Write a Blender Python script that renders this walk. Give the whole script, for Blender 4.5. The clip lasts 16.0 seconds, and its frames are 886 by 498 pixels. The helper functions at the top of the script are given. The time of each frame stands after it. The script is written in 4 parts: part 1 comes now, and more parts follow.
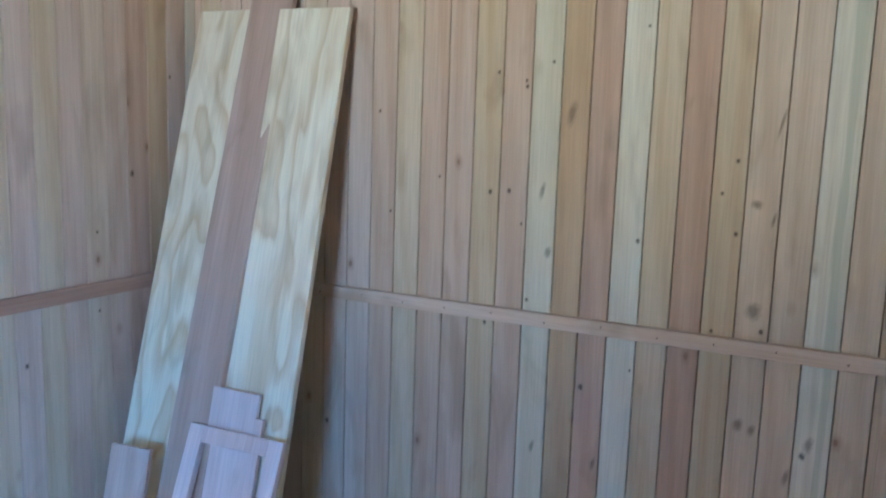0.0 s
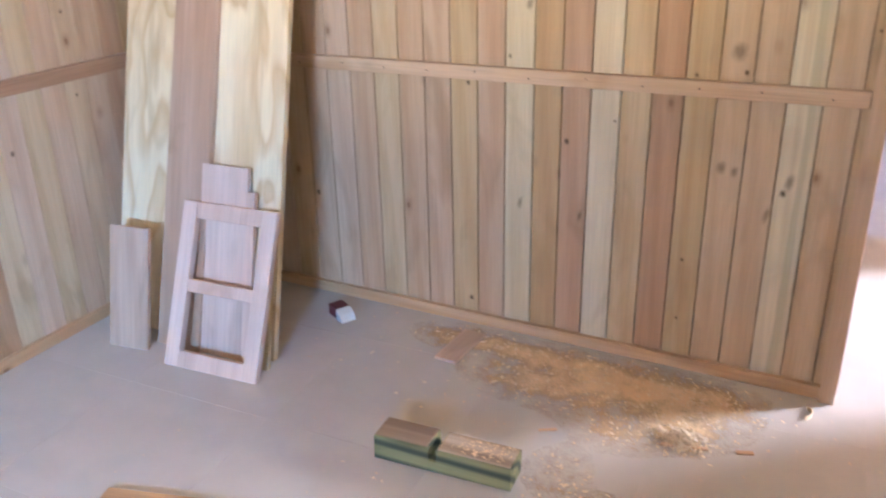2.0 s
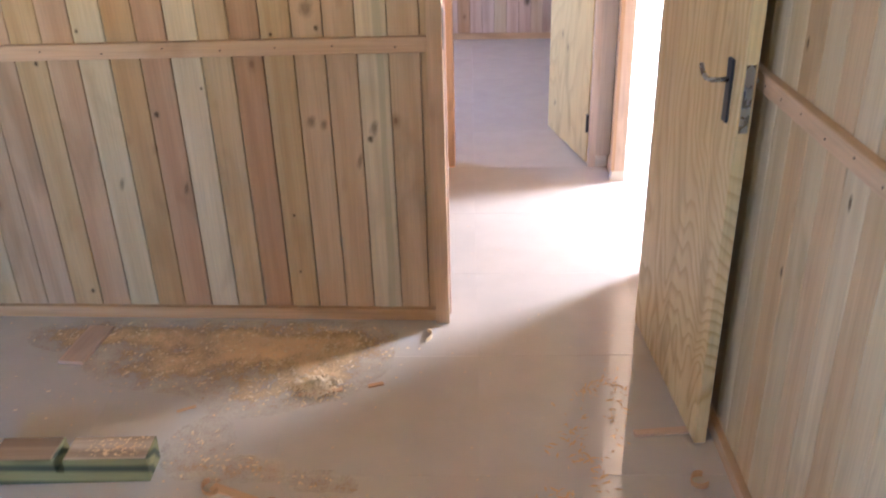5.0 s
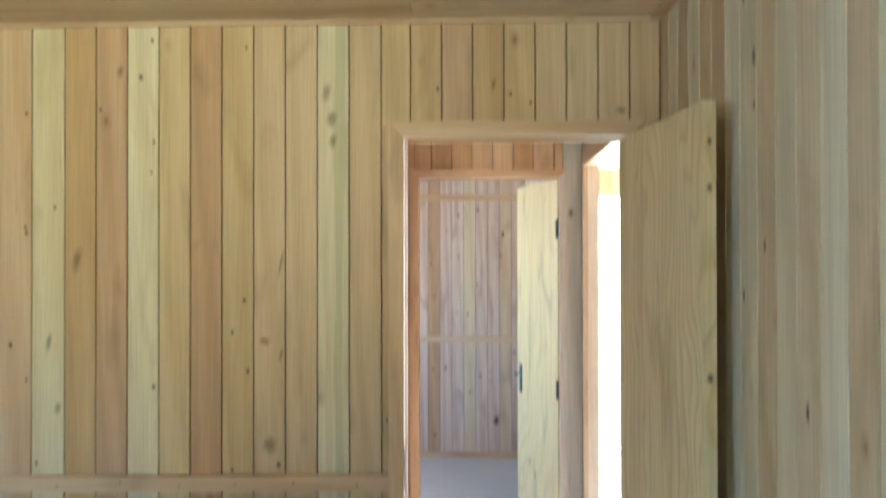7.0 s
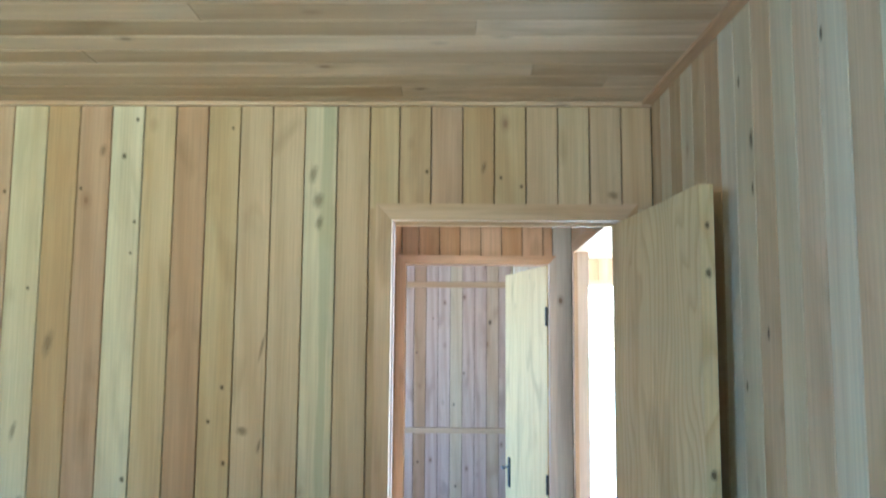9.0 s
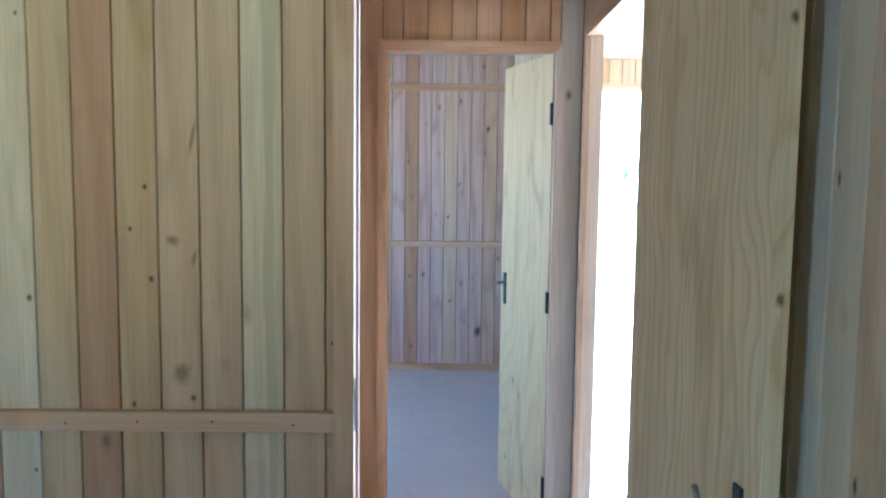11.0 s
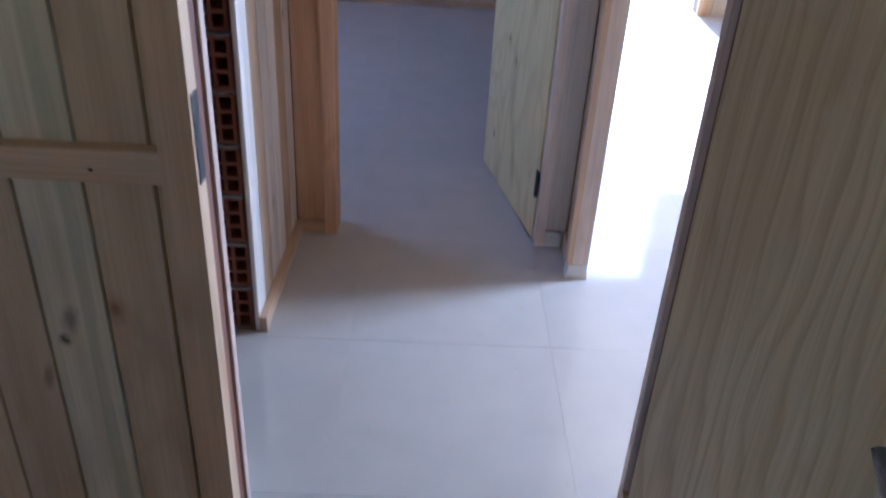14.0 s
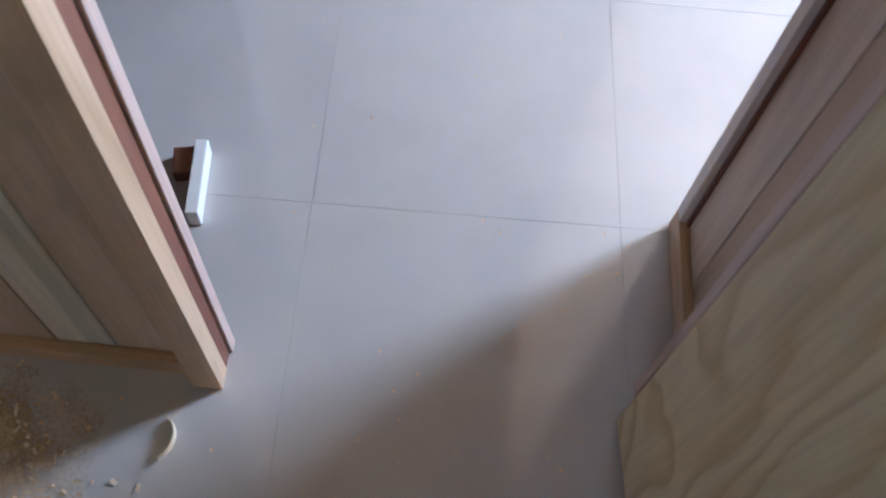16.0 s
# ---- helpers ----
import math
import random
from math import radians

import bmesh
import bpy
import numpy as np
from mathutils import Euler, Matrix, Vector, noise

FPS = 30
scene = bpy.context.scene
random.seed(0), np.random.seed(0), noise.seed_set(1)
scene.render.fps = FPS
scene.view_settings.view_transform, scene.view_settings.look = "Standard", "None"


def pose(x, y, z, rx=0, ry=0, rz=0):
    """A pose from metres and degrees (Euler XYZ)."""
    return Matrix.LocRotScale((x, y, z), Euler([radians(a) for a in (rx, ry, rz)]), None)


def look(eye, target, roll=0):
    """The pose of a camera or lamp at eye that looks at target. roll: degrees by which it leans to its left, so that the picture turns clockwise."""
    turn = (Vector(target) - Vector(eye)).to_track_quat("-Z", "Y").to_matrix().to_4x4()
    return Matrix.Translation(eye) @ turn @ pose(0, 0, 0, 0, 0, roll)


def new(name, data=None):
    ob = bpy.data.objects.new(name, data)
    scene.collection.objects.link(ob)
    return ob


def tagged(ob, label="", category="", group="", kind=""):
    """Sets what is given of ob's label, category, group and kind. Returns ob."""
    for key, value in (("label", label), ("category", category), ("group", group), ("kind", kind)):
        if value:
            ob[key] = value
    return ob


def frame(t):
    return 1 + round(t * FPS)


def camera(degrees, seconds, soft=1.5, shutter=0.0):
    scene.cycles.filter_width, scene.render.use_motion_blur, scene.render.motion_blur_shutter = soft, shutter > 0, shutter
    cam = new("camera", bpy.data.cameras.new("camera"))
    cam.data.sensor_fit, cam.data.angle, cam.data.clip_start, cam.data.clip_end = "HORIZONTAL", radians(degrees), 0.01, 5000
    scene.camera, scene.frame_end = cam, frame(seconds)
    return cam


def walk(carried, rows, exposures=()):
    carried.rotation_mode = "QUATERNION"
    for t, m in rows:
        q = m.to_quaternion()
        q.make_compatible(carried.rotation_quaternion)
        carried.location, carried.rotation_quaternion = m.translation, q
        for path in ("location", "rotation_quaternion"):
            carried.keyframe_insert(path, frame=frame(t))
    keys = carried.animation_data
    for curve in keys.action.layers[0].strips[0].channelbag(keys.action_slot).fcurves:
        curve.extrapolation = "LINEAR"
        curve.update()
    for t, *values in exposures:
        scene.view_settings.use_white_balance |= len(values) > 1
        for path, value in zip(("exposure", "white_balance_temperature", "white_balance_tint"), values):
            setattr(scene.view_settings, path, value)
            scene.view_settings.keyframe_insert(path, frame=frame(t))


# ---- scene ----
cam = camera(55.4, 16.0, soft=2.0, shutter=0.5)
PATH = [
    (0, (0.64, 0.209, 1.645), (-0.292, 1.952, 1.341), 1.9),
    (0.5, (0.637, 0.198, 1.614), (-0.331, 1.896, 1.189), 1.7),
    (1, (0.652, 0.208, 1.596), (-0.302, 1.838, 0.937), 0.9),
    (1.5, (0.653, 0.205, 1.576), (-0.264, 1.823, 0.839), -0.1),
    (2, (0.664, 0.206, 1.576), (-0.183, 1.835, 0.782), -1.3),
    (2.5, (0.707, 0.234, 1.587), (0.044, 1.914, 0.728), -1.7),
    (3, (0.757, 0.243, 1.576), (0.288, 1.968, 0.678), -1.8),
    (3.5, (0.792, 0.251, 1.582), (0.418, 1.975, 0.639), -2.4),
    (3.7, (0.805, 0.244, 1.575), (0.472, 1.975, 0.631), -2.6),
    (6, (0.92, 0.251, 1.618), (0.839, 2.146, 0.985), -0.5),
    (6.5, (0.918, 0.255, 1.65), (0.835, 2.227, 1.326), -0.2),
    (7, (0.928, 0.256, 1.687), (0.855, 2.254, 1.704), -0.1),
    (7.5, (0.931, 0.243, 1.712), (0.857, 2.222, 1.987), 0.0),
    (8, (0.94, 0.239, 1.711), (0.868, 2.211, 2.032), 0.4),
    (8.2, (0.939, 0.246, 1.71), (0.866, 2.218, 2.034), 0.4),
    (10.5, (0.877, 0.712, 1.616), (0.925, 2.707, 1.483), 0.8),
    (11, (0.959, 0.872, 1.617), (0.922, 2.861, 1.412), 0.7),
    (11.5, (1.004, 1.004, 1.583), (0.968, 2.978, 1.266), 1.4),
    (12, (0.963, 1.189, 1.552), (0.958, 3.136, 1.098), 1.8),
    (12.5, (0.905, 1.377, 1.544), (0.955, 3.281, 0.931), 2.0),
    (13, (0.935, 1.532, 1.515), (0.962, 3.337, 0.654), 2.2),
    (13.5, (1.018, 1.717, 1.513), (0.994, 3.503, 0.614), 2.6),
    (14, (1.046, 1.843, 1.497), (1.036, 3.553, 0.46), 3.3),
    (14.5, (1.007, 2.029, 1.459), (1.097, 3.619, 0.249), 5.9),
    (15, (0.982, 2.159, 1.433), (1.072, 3.659, 0.112), 6.0),
    (15.5, (1.002, 2.248, 1.355), (1.092, 3.382, -0.29), 8.8),
    (16, (1.038, 2.391, 1.359), (1.058, 3.345, -0.399), 7.4),
]
walk(cam, [(t, look(eye, aim, lean)) for t, eye, aim, lean in PATH],
     exposures=[(0.0, 4.4, 3980, 7), (0.5, 4.5, 4350, 15), (1.0, 4.75, 4500, 16), (1.5, 5.1, 4950, 18), (2.5, 5.15, 6150, 26), (3.0, 5.1, 6900, 32), (3.7, 5.22, 7000, 31),
                (6.0, 4.3, 4900, 3), (7.0, 4.6, 4950, -9), (8.0, 4.75, 4500, -10), (10.5, 4.25, 4200, -6), (11.5, 4.08, 4250, -1), (12.0, 3.8, 4300, 1), (13.0, 3.45, 4400, 7), (14.0, 3.1, 4400, 10), (14.5, 2.65, 4450, 10), (15.0, 2.85, 4500, 9), (15.3, 3.2, 4580, 8), (16.0, 3.45, 4620, 8)])

# ---- world, sun, lights ----
SUN_ELEV, SUN_TURN = 37.0, 3.0      # height above the horizon; turn from +y towards -x
world = bpy.data.worlds.new("sky")
scene.world = world
world.use_nodes = True
wn = world.node_tree.nodes
sky = wn.new("ShaderNodeTexSky")
sky.sky_type, sky.sun_disc = "NISHITA", False
sky.sun_elevation, sky.sun_rotation = radians(SUN_ELEV), radians(-SUN_TURN)
wn["Background"].inputs["Strength"].default_value = 0.12
world.node_tree.links.new(sky.outputs["Color"], wn["Background"].inputs["Color"])

sun_data = bpy.data.lights.new("sun", "SUN")
sun_data.energy, sun_data.angle, sun_data.color = 5.0, radians(0.5), (1.0, 0.95, 0.86)
sun = new("sun", sun_data)
sun_from = Vector((-math.sin(radians(SUN_TURN)) * math.cos(radians(SUN_ELEV)),
                   math.cos(radians(SUN_TURN)) * math.cos(radians(SUN_ELEV)), math.sin(radians(SUN_ELEV))))
sun.matrix_world = look(sun_from * 30, (0, 0, 0))


def window_light(name, eye, aim, wide, high, watts, colour, spread=180):
    """Sky or ground light that enters by a window's opening."""
    data = bpy.data.lights.new(name, "AREA")
    data.shape, data.size, data.size_y = "RECTANGLE", wide, high
    data.energy, data.color = watts, colour
    data.spread = radians(spread)
    ob = new(name, data)
    ob.matrix_world = look(eye, aim)
    return ob


SKYLIGHT, GROUNDLIGHT, DAYLIGHT = (0.38, 0.67, 1.0), (0.97, 0.83, 0.48), (0.94, 0.93, 0.91)
window_light("window_light_south_sky", (0.45, -1.985, 1.53), (-2.0, 2.0, 0.2), 0.62, 0.36, 0.7, SKYLIGHT, 58)
window_light("window_light_south_ground", (0.45, -1.975, 1.35), (-0.4, 0.5, 2.95), 0.62, 0.24, 2.5, GROUNDLIGHT, 80)
# added lamp at an unseen west opening, to brighten the east wall
window_light("window_light_west", (-1.94, -1.05, 1.6), (1.5, 0.0, 1.5), 0.55, 0.5, 0.72, SKYLIGHT, 80)
window_light("window_light_east", (3.86, 5.0, 1.5), (0.0, 3.5, 1.2), 0.7, 1.0, 18, DAYLIGHT)
window_light("window_light_back_room", (-1.5, 5.7, 1.5), (1.0, 5.9, 0.6), 1.1, 1.1, 1.6, (0.58, 0.66, 1.0))


# ---- materials ----
def material(name):
    m = bpy.data.materials.new(name)
    m.use_nodes = True
    nt = m.node_tree
    return m, nt, nt.nodes["Principled BSDF"]


def mixed(nt, kind, fac, a, b):
    n = nt.nodes.new("ShaderNodeMix")
    n.data_type, n.blend_type = "RGBA", kind
    for socket, value in ((n.inputs[0], fac), (n.inputs[6], a), (n.inputs[7], b)):
        if hasattr(value, "is_output"):
            nt.links.new(value, socket)
        elif isinstance(value, tuple):
            socket.default_value = (*value, 1)
        else:
            socket.default_value = value
    return n.outputs[2]


def ramp(nt, source, stops):
    n = nt.nodes.new("ShaderNodeValToRGB")
    while len(n.color_ramp.elements) < len(stops):
        n.color_ramp.elements.new(0.5)
    for e, (at, v) in zip(n.color_ramp.elements, stops):
        e.position, e.color = at, (v, v, v, 1)
    nt.links.new(source, n.inputs[0])
    return n.outputs[0]


def math_node(nt, op, a, b):
    n = nt.nodes.new("ShaderNodeMath")
    n.operation = op
    for socket, value in ((n.inputs[0], a), (n.inputs[1], b)):
        if hasattr(value, "is_output"):
            nt.links.new(value, socket)
        else:
            socket.default_value = value
    return n.outputs[0]


def texture(nt, kind, where, scale, **more):
    n = nt.nodes.new(kind)
    n.inputs["Scale"].default_value = scale
    for key, value in more.items():
        n.inputs[key].default_value = value
    nt.links.new(where, n.inputs["Vector"])
    return n


def placed(nt, stretch, by_object=True, spread=37.0):
    """Coordinates of the object, shifted by its own random number, then stretched."""
    co = nt.nodes.new("ShaderNodeTexCoord").outputs["Object"]
    source = nt.nodes.new("ShaderNodeObjectInfo") if by_object else nt.nodes.new("ShaderNodeNewGeometry")
    rnd = source.outputs["Random" if by_object else "Random Per Island"]
    add = nt.nodes.new("ShaderNodeVectorMath")
    add.operation = "ADD"
    comb = nt.nodes.new("ShaderNodeCombineXYZ")
    for i, k in enumerate((1.0, 0.37, 2.3)):
        nt.links.new(math_node(nt, "MULTIPLY", rnd, spread * k), comb.inputs[i])
    nt.links.new(co, add.inputs[0])
    nt.links.new(comb.outputs[0], add.inputs[1])
    scl = nt.nodes.new("ShaderNodeVectorMath")
    scl.operation = "MULTIPLY"
    scl.inputs[1].default_value = stretch
    nt.links.new(add.outputs[0], scl.inputs[0])
    return scl.outputs[0], rnd


def wood(name, light, dark, along=2, by_object=True, rough=0.55, knots=0.5, figure=0.5, vary=0.18, knot_colour=(0.16, 0.075, 0.03), flame=False, rings_per=10.0, straight_to=1.0):
    """Planed softwood with its grain along one axis (0 x, 1 y, 2 z)."""
    m, nt, bsdf = material(name)
    stretch = [9.0, 9.0, 9.0]
    stretch[along] = 0.55
    where, rnd = placed(nt, stretch, by_object)
    fig = texture(nt, "ShaderNodeTexNoise", where, 1.3, Detail=3.0, Distortion=0.7)
    rings = nt.nodes.new("ShaderNodeTexWave")
    rings.wave_type, rings.bands_direction = "BANDS", "DIAGONAL"
    for key, value in (("Scale", 0.7), ("Distortion", 9.0), ("Detail", 2.5), ("Detail Scale", 0.8)):
        rings.inputs[key].default_value = value
    nt.links.new(where, rings.inputs["Vector"])
    bands = rings.outputs["Fac"]
    if flame:
        broad = [3.4, 3.4, 3.4]
        broad[along] = 1.1
        broad_where, _ = placed(nt, broad, by_object)
        hill = texture(nt, "ShaderNodeTexNoise", broad_where, 1.6, Detail=1.5, Distortion=0.4)
        # growth rings cut lengthwise: each fades in softly and ends at a sharp edge
        jitter = texture(nt, "ShaderNodeTexNoise", where, 2.2, Detail=2.0)
        split = nt.nodes.new("ShaderNodeSeparateXYZ")
        nt.links.new(nt.nodes.new("ShaderNodeTexCoord").outputs["Object"], split.inputs[0])
        straight = ramp(nt, math_node(nt, "MULTIPLY", split.outputs[2], 0.5), [(0.12, 0.06), (0.42, straight_to)])     # flames below, straight lines above
        lines = math_node(nt, "MULTIPLY", math_node(nt, "MULTIPLY", split.outputs[0], straight), rings_per * 2.4)
        hills = math_node(nt, "MULTIPLY", hill.outputs["Fac"], math_node(nt, "SUBTRACT", rings_per, math_node(nt, "MULTIPLY", straight, rings_per * 0.4)))
        height = math_node(nt, "ADD", math_node(nt, "ADD", hills, lines), math_node(nt, "MULTIPLY", jitter.outputs["Fac"], 0.28))
        bands = math_node(nt, "FRACT", height, 0.0)
        figure = math_node(nt, "MULTIPLY", math_node(nt, "SUBTRACT", 1.0, math_node(nt, "MULTIPLY", straight, 0.35)), figure)
    fine_stretch = [90.0, 90.0, 90.0]
    fine_stretch[along] = 2.2
    fine_where, _ = placed(nt, fine_stretch, by_object)
    fine = texture(nt, "ShaderNodeTexNoise", fine_where, 2.0, Detail=4.0)
    a = mixed(nt, "MIX", math_node(nt, "MULTIPLY", ramp(nt, bands, [(0.0, 0.2), (0.06, 0.0), (0.5, 0.05), (0.9, 1.0), (1.0, 0.2)] if flame else [(0.25, 0), (0.95, 1)]), figure), light, dark)
    a = mixed(nt, "MIX", math_node(nt, "MULTIPLY", ramp(nt, fig.outputs["Fac"], [(0.45, 0), (0.75, 1)]), 0.45), a, dark)
    blot = [5.5, 5.5, 5.5]
    blot[along] = 1.7
    blot_where, _ = placed(nt, blot, by_object, 71.0)
    stain = texture(nt, "ShaderNodeTexNoise", blot_where, 1.2, Detail=3.5, Distortion=0.9)
    a = mixed(nt, "MIX", math_node(nt, "MULTIPLY", ramp(nt, stain.outputs["Fac"], [(0.56, 0), (0.70, 1)]), 0.5), a, tuple(v * k for v, k in zip(dark, (0.72, 0.72, 0.66))))
    a = mixed(nt, "MULTIPLY", 0.55, a, ramp(nt, fine.outputs["Fac"], [(0.3, 0.72), (0.62, 1.0)]))
    # board to board
    hsv = nt.nodes.new("ShaderNodeHueSaturation")
    nt.links.new(a, hsv.inputs["Color"])
    nt.links.new(math_node(nt, "ADD", math_node(nt, "MULTIPLY", rnd, vary), 1 - vary / 2), hsv.inputs["Value"])
    nt.links.new(math_node(nt, "ADD", math_node(nt, "MULTIPLY", rnd, -0.25), 1.1), hsv.inputs["Saturation"])
    a = hsv.outputs["Color"]
    if knots:
        kst = [11.0, 11.0, 11.0]
        kst[along] = 6.5
        kw, _ = placed(nt, kst, by_object, 53.0)
        vor = texture(nt, "ShaderNodeTexVoronoi", kw, 1.0)
        sep = nt.nodes.new("ShaderNodeSeparateColor")
        nt.links.new(vor.outputs["Color"], sep.inputs[0])
        some = math_node(nt, "LESS_THAN", sep.outputs[0], knots)
        core = ramp(nt, vor.outputs["Distance"], [(0.06, 1.0), (0.11, 0.4), (0.24, 0.0)])
        a = mixed(nt, "MIX", math_node(nt, "MULTIPLY", math_node(nt, "MULTIPLY", core, some), 0.8), a, knot_colour)
    nt.links.new(a, bsdf.inputs["Base Color"])
    bsdf.inputs["Roughness"].default_value = rough
    bump = nt.nodes.new("ShaderNodeBump")
    bump.inputs["Strength"].default_value, bump.inputs["Distance"].default_value = 0.12, 0.002
    nt.links.new(fine.outputs["Fac"], bump.inputs["Height"])
    nt.links.new(bump.outputs[0], bsdf.inputs["Normal"])
    return m


def plain(name, colour, rough=0.5, metal=0.0, spot=0.25, scale=30.0, bump_by=0.05):
    """A surface of one stuff, with blotches and a fine grain."""
    m, nt, bsdf = material(name)
    where, rnd = placed(nt, (1, 1, 1))
    big = texture(nt, "ShaderNodeTexNoise", where, scale * 0.12, Detail=3.0)
    small = texture(nt, "ShaderNodeTexNoise", where, scale, Detail=4.0)
    a = mixed(nt, "MULTIPLY", spot, colour, ramp(nt, big.outputs["Fac"], [(0.3, 0.55), (0.7, 1.0)]))
    a = mixed(nt, "MULTIPLY", spot, a, ramp(nt, small.outputs["Fac"], [(0.3, 0.6), (0.65, 1.0)]))
    nt.links.new(a, bsdf.inputs["Base Color"])
    bsdf.inputs["Metallic"].default_value = metal
    nt.links.new(math_node(nt, "ADD", math_node(nt, "MULTIPLY", small.outputs["Fac"], 0.2), rough - 0.1), bsdf.inputs["Roughness"])
    bump = nt.nodes.new("ShaderNodeBump")
    bump.inputs["Strength"].default_value, bump.inputs["Distance"].default_value = bump_by, 0.003
    nt.links.new(small.outputs["Fac"], bump.inputs["Height"])
    nt.links.new(bump.outputs[0], bsdf.inputs["Normal"])
    return m


PLANK = {
    "c": wood("plank_cream", (0.62, 0.47, 0.285), (0.51, 0.35, 0.185), knots=0.12, knot_colour=(0.20, 0.10, 0.045)),
    "g": wood("plank_pale", (0.70, 0.60, 0.42), (0.58, 0.46, 0.29), knots=0.12, knot_colour=(0.20, 0.10, 0.045)),
    "t": wood("plank_tan", (0.58, 0.41, 0.235), (0.46, 0.30, 0.155), knots=0.12, knot_colour=(0.20, 0.10, 0.045)),
    "p": wood("plank_pink", (0.60, 0.43, 0.285), (0.49, 0.32, 0.19), knots=0.12, knot_colour=(0.20, 0.10, 0.045)),
    "r": wood("plank_rose", (0.51, 0.325, 0.19), (0.41, 0.24, 0.125), knots=0.12, knot_colour=(0.20, 0.10, 0.045)),
    "l": wood("plank_lavender", (0.62, 0.45, 0.35), (0.45, 0.28, 0.20), knots=0.45, vary=0.3),
    # orange boards, brightened and saturated to hold the hall's warm bounced light
    "o": wood("plank_orange_glow", (0.76, 0.48, 0.28), (0.64, 0.36, 0.19), knots=0.1),
    # pale pink boards; the light falling on them is put into the colour
    "w": wood("plank_lit_pale", (0.80, 0.72, 0.66), (0.70, 0.60, 0.53), knots=0.15),
}
def streaked(name):
    """A pale board with a broad grey-green sap streak along one side."""
    m = wood(name, (0.70, 0.60, 0.42), (0.58, 0.46, 0.29), knots=0.12, knot_colour=(0.20, 0.10, 0.045))
    nt = m.node_tree
    bsdf = nt.nodes["Principled BSDF"]
    base = bsdf.inputs["Base Color"].links[0].from_socket
    split = nt.nodes.new("ShaderNodeSeparateXYZ")
    co = nt.nodes.new("ShaderNodeTexCoord").outputs["Object"]
    nt.links.new(co, split.inputs[0])
    stretch = nt.nodes.new("ShaderNodeVectorMath")
    stretch.operation = "MULTIPLY"
    stretch.inputs[1].default_value = (12.0, 12.0, 1.1)
    nt.links.new(co, stretch.inputs[0])
    wander = texture(nt, "ShaderNodeTexNoise", stretch.outputs[0], 1.6, Detail=3.0).outputs["Fac"]
    side = math_node(nt, "ADD", math_node(nt, "MULTIPLY", split.outputs[0], 16.0), math_node(nt, "MULTIPLY", wander, 0.9))
    nt.links.new(mixed(nt, "MIX", math_node(nt, "MULTIPLY", ramp(nt, side, [(0.50, 0.0), (0.62, 1.0), (0.95, 0.9), (1.0, 0.2)]), 0.6), base, (0.40, 0.37, 0.23)), bsdf.inputs["Base Color"])
    return m


PLANK["s"] = streaked("plank_sap_streaked")
CEILING_WOOD = wood("ceiling_wood", (0.66, 0.50, 0.33), (0.52, 0.36, 0.21), along=0, by_object=False, vary=0.42, knots=0.15)
TRIM = {axis: wood("trim_wood_" + "xyz"[axis], (0.62, 0.42, 0.25), (0.51, 0.31, 0.15), along=axis, knots=0.1) for axis in (0, 1, 2)}
# orange trim whose colour also includes the warm glow bounced through the hall
HALL_GLOW_TRIM = {axis: wood("hall_glow_trim_wood_" + "xyz"[axis], (0.80, 0.49, 0.28), (0.68, 0.38, 0.19), along=axis, knots=0.1) for axis in (0, 1, 2)}
# reddish rail wood, darkened in colour for the shade along the west wall
SHADED_RAIL = wood("rail_wood_shaded", (0.46, 0.28, 0.17), (0.36, 0.20, 0.11), along=0, knots=0.1)
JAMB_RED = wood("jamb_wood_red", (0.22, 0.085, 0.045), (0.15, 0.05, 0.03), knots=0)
DOOR_WOOD = wood("door_plywood", (0.77, 0.63, 0.37), (0.52, 0.35, 0.145), figure=0.8, flame=True, rings_per=11.0, knots=0.04, vary=0.1, rough=0.5)
SOFT_DOOR = wood("door_plywood_soft", (0.75, 0.57, 0.27), (0.57, 0.38, 0.15), figure=0.5, flame=True, rings_per=5.0, knots=0.04, vary=0.1, rough=0.5)
PINE = wood("pine_board", (0.77, 0.66, 0.43), (0.56, 0.38, 0.16), figure=0.95, flame=True, rings_per=6.0, straight_to=0.35, knots=0.03, vary=0.08)
GREYPINK = wood("cedar_board", (0.50, 0.36, 0.27), (0.40, 0.27, 0.19), knots=0.05, vary=0.08)
SASH = wood("sash_wood", (0.66, 0.50, 0.42), (0.56, 0.40, 0.32), knots=0.0, vary=0.08)
SASH_X = wood("pinkish_offcut_wood", (0.66, 0.50, 0.40), (0.56, 0.40, 0.30), along=0, knots=0.05, vary=0.08)
# trim lightened in its colour for faces that catch bounced light
LIT_TRIM = wood("lit_trim_wood", (0.80, 0.68, 0.60), (0.70, 0.56, 0.48), knots=0.1, vary=0.08)
TREATED = wood("treated_timber", (0.31, 0.29, 0.12), (0.055, 0.07, 0.04), along=0, knots=0.2, rough=0.8, figure=1.0)
SAWN = wood("dusty_sawn_timber", (0.34, 0.25, 0.17), (0.22, 0.15, 0.10), along=0, knots=0.2, rough=0.9, figure=0.9)
SAWN_PALE = wood("pale_sawn_timber", (0.52, 0.42, 0.32), (0.30, 0.22, 0.15), along=0, knots=0.2, rough=0.9, figure=0.9)
OFFCUT = wood("offcut_wood", (0.58, 0.38, 0.22), (0.48, 0.27, 0.14), along=0, knots=0.1)
SHAVING = plain("wood_shavings", (0.78, 0.56, 0.33), 0.8, spot=0.3, scale=60)
TILE = plain("floor_tile_glaze", (0.55, 0.515, 0.485), 0.07, spot=0.14, scale=9, bump_by=0.01)
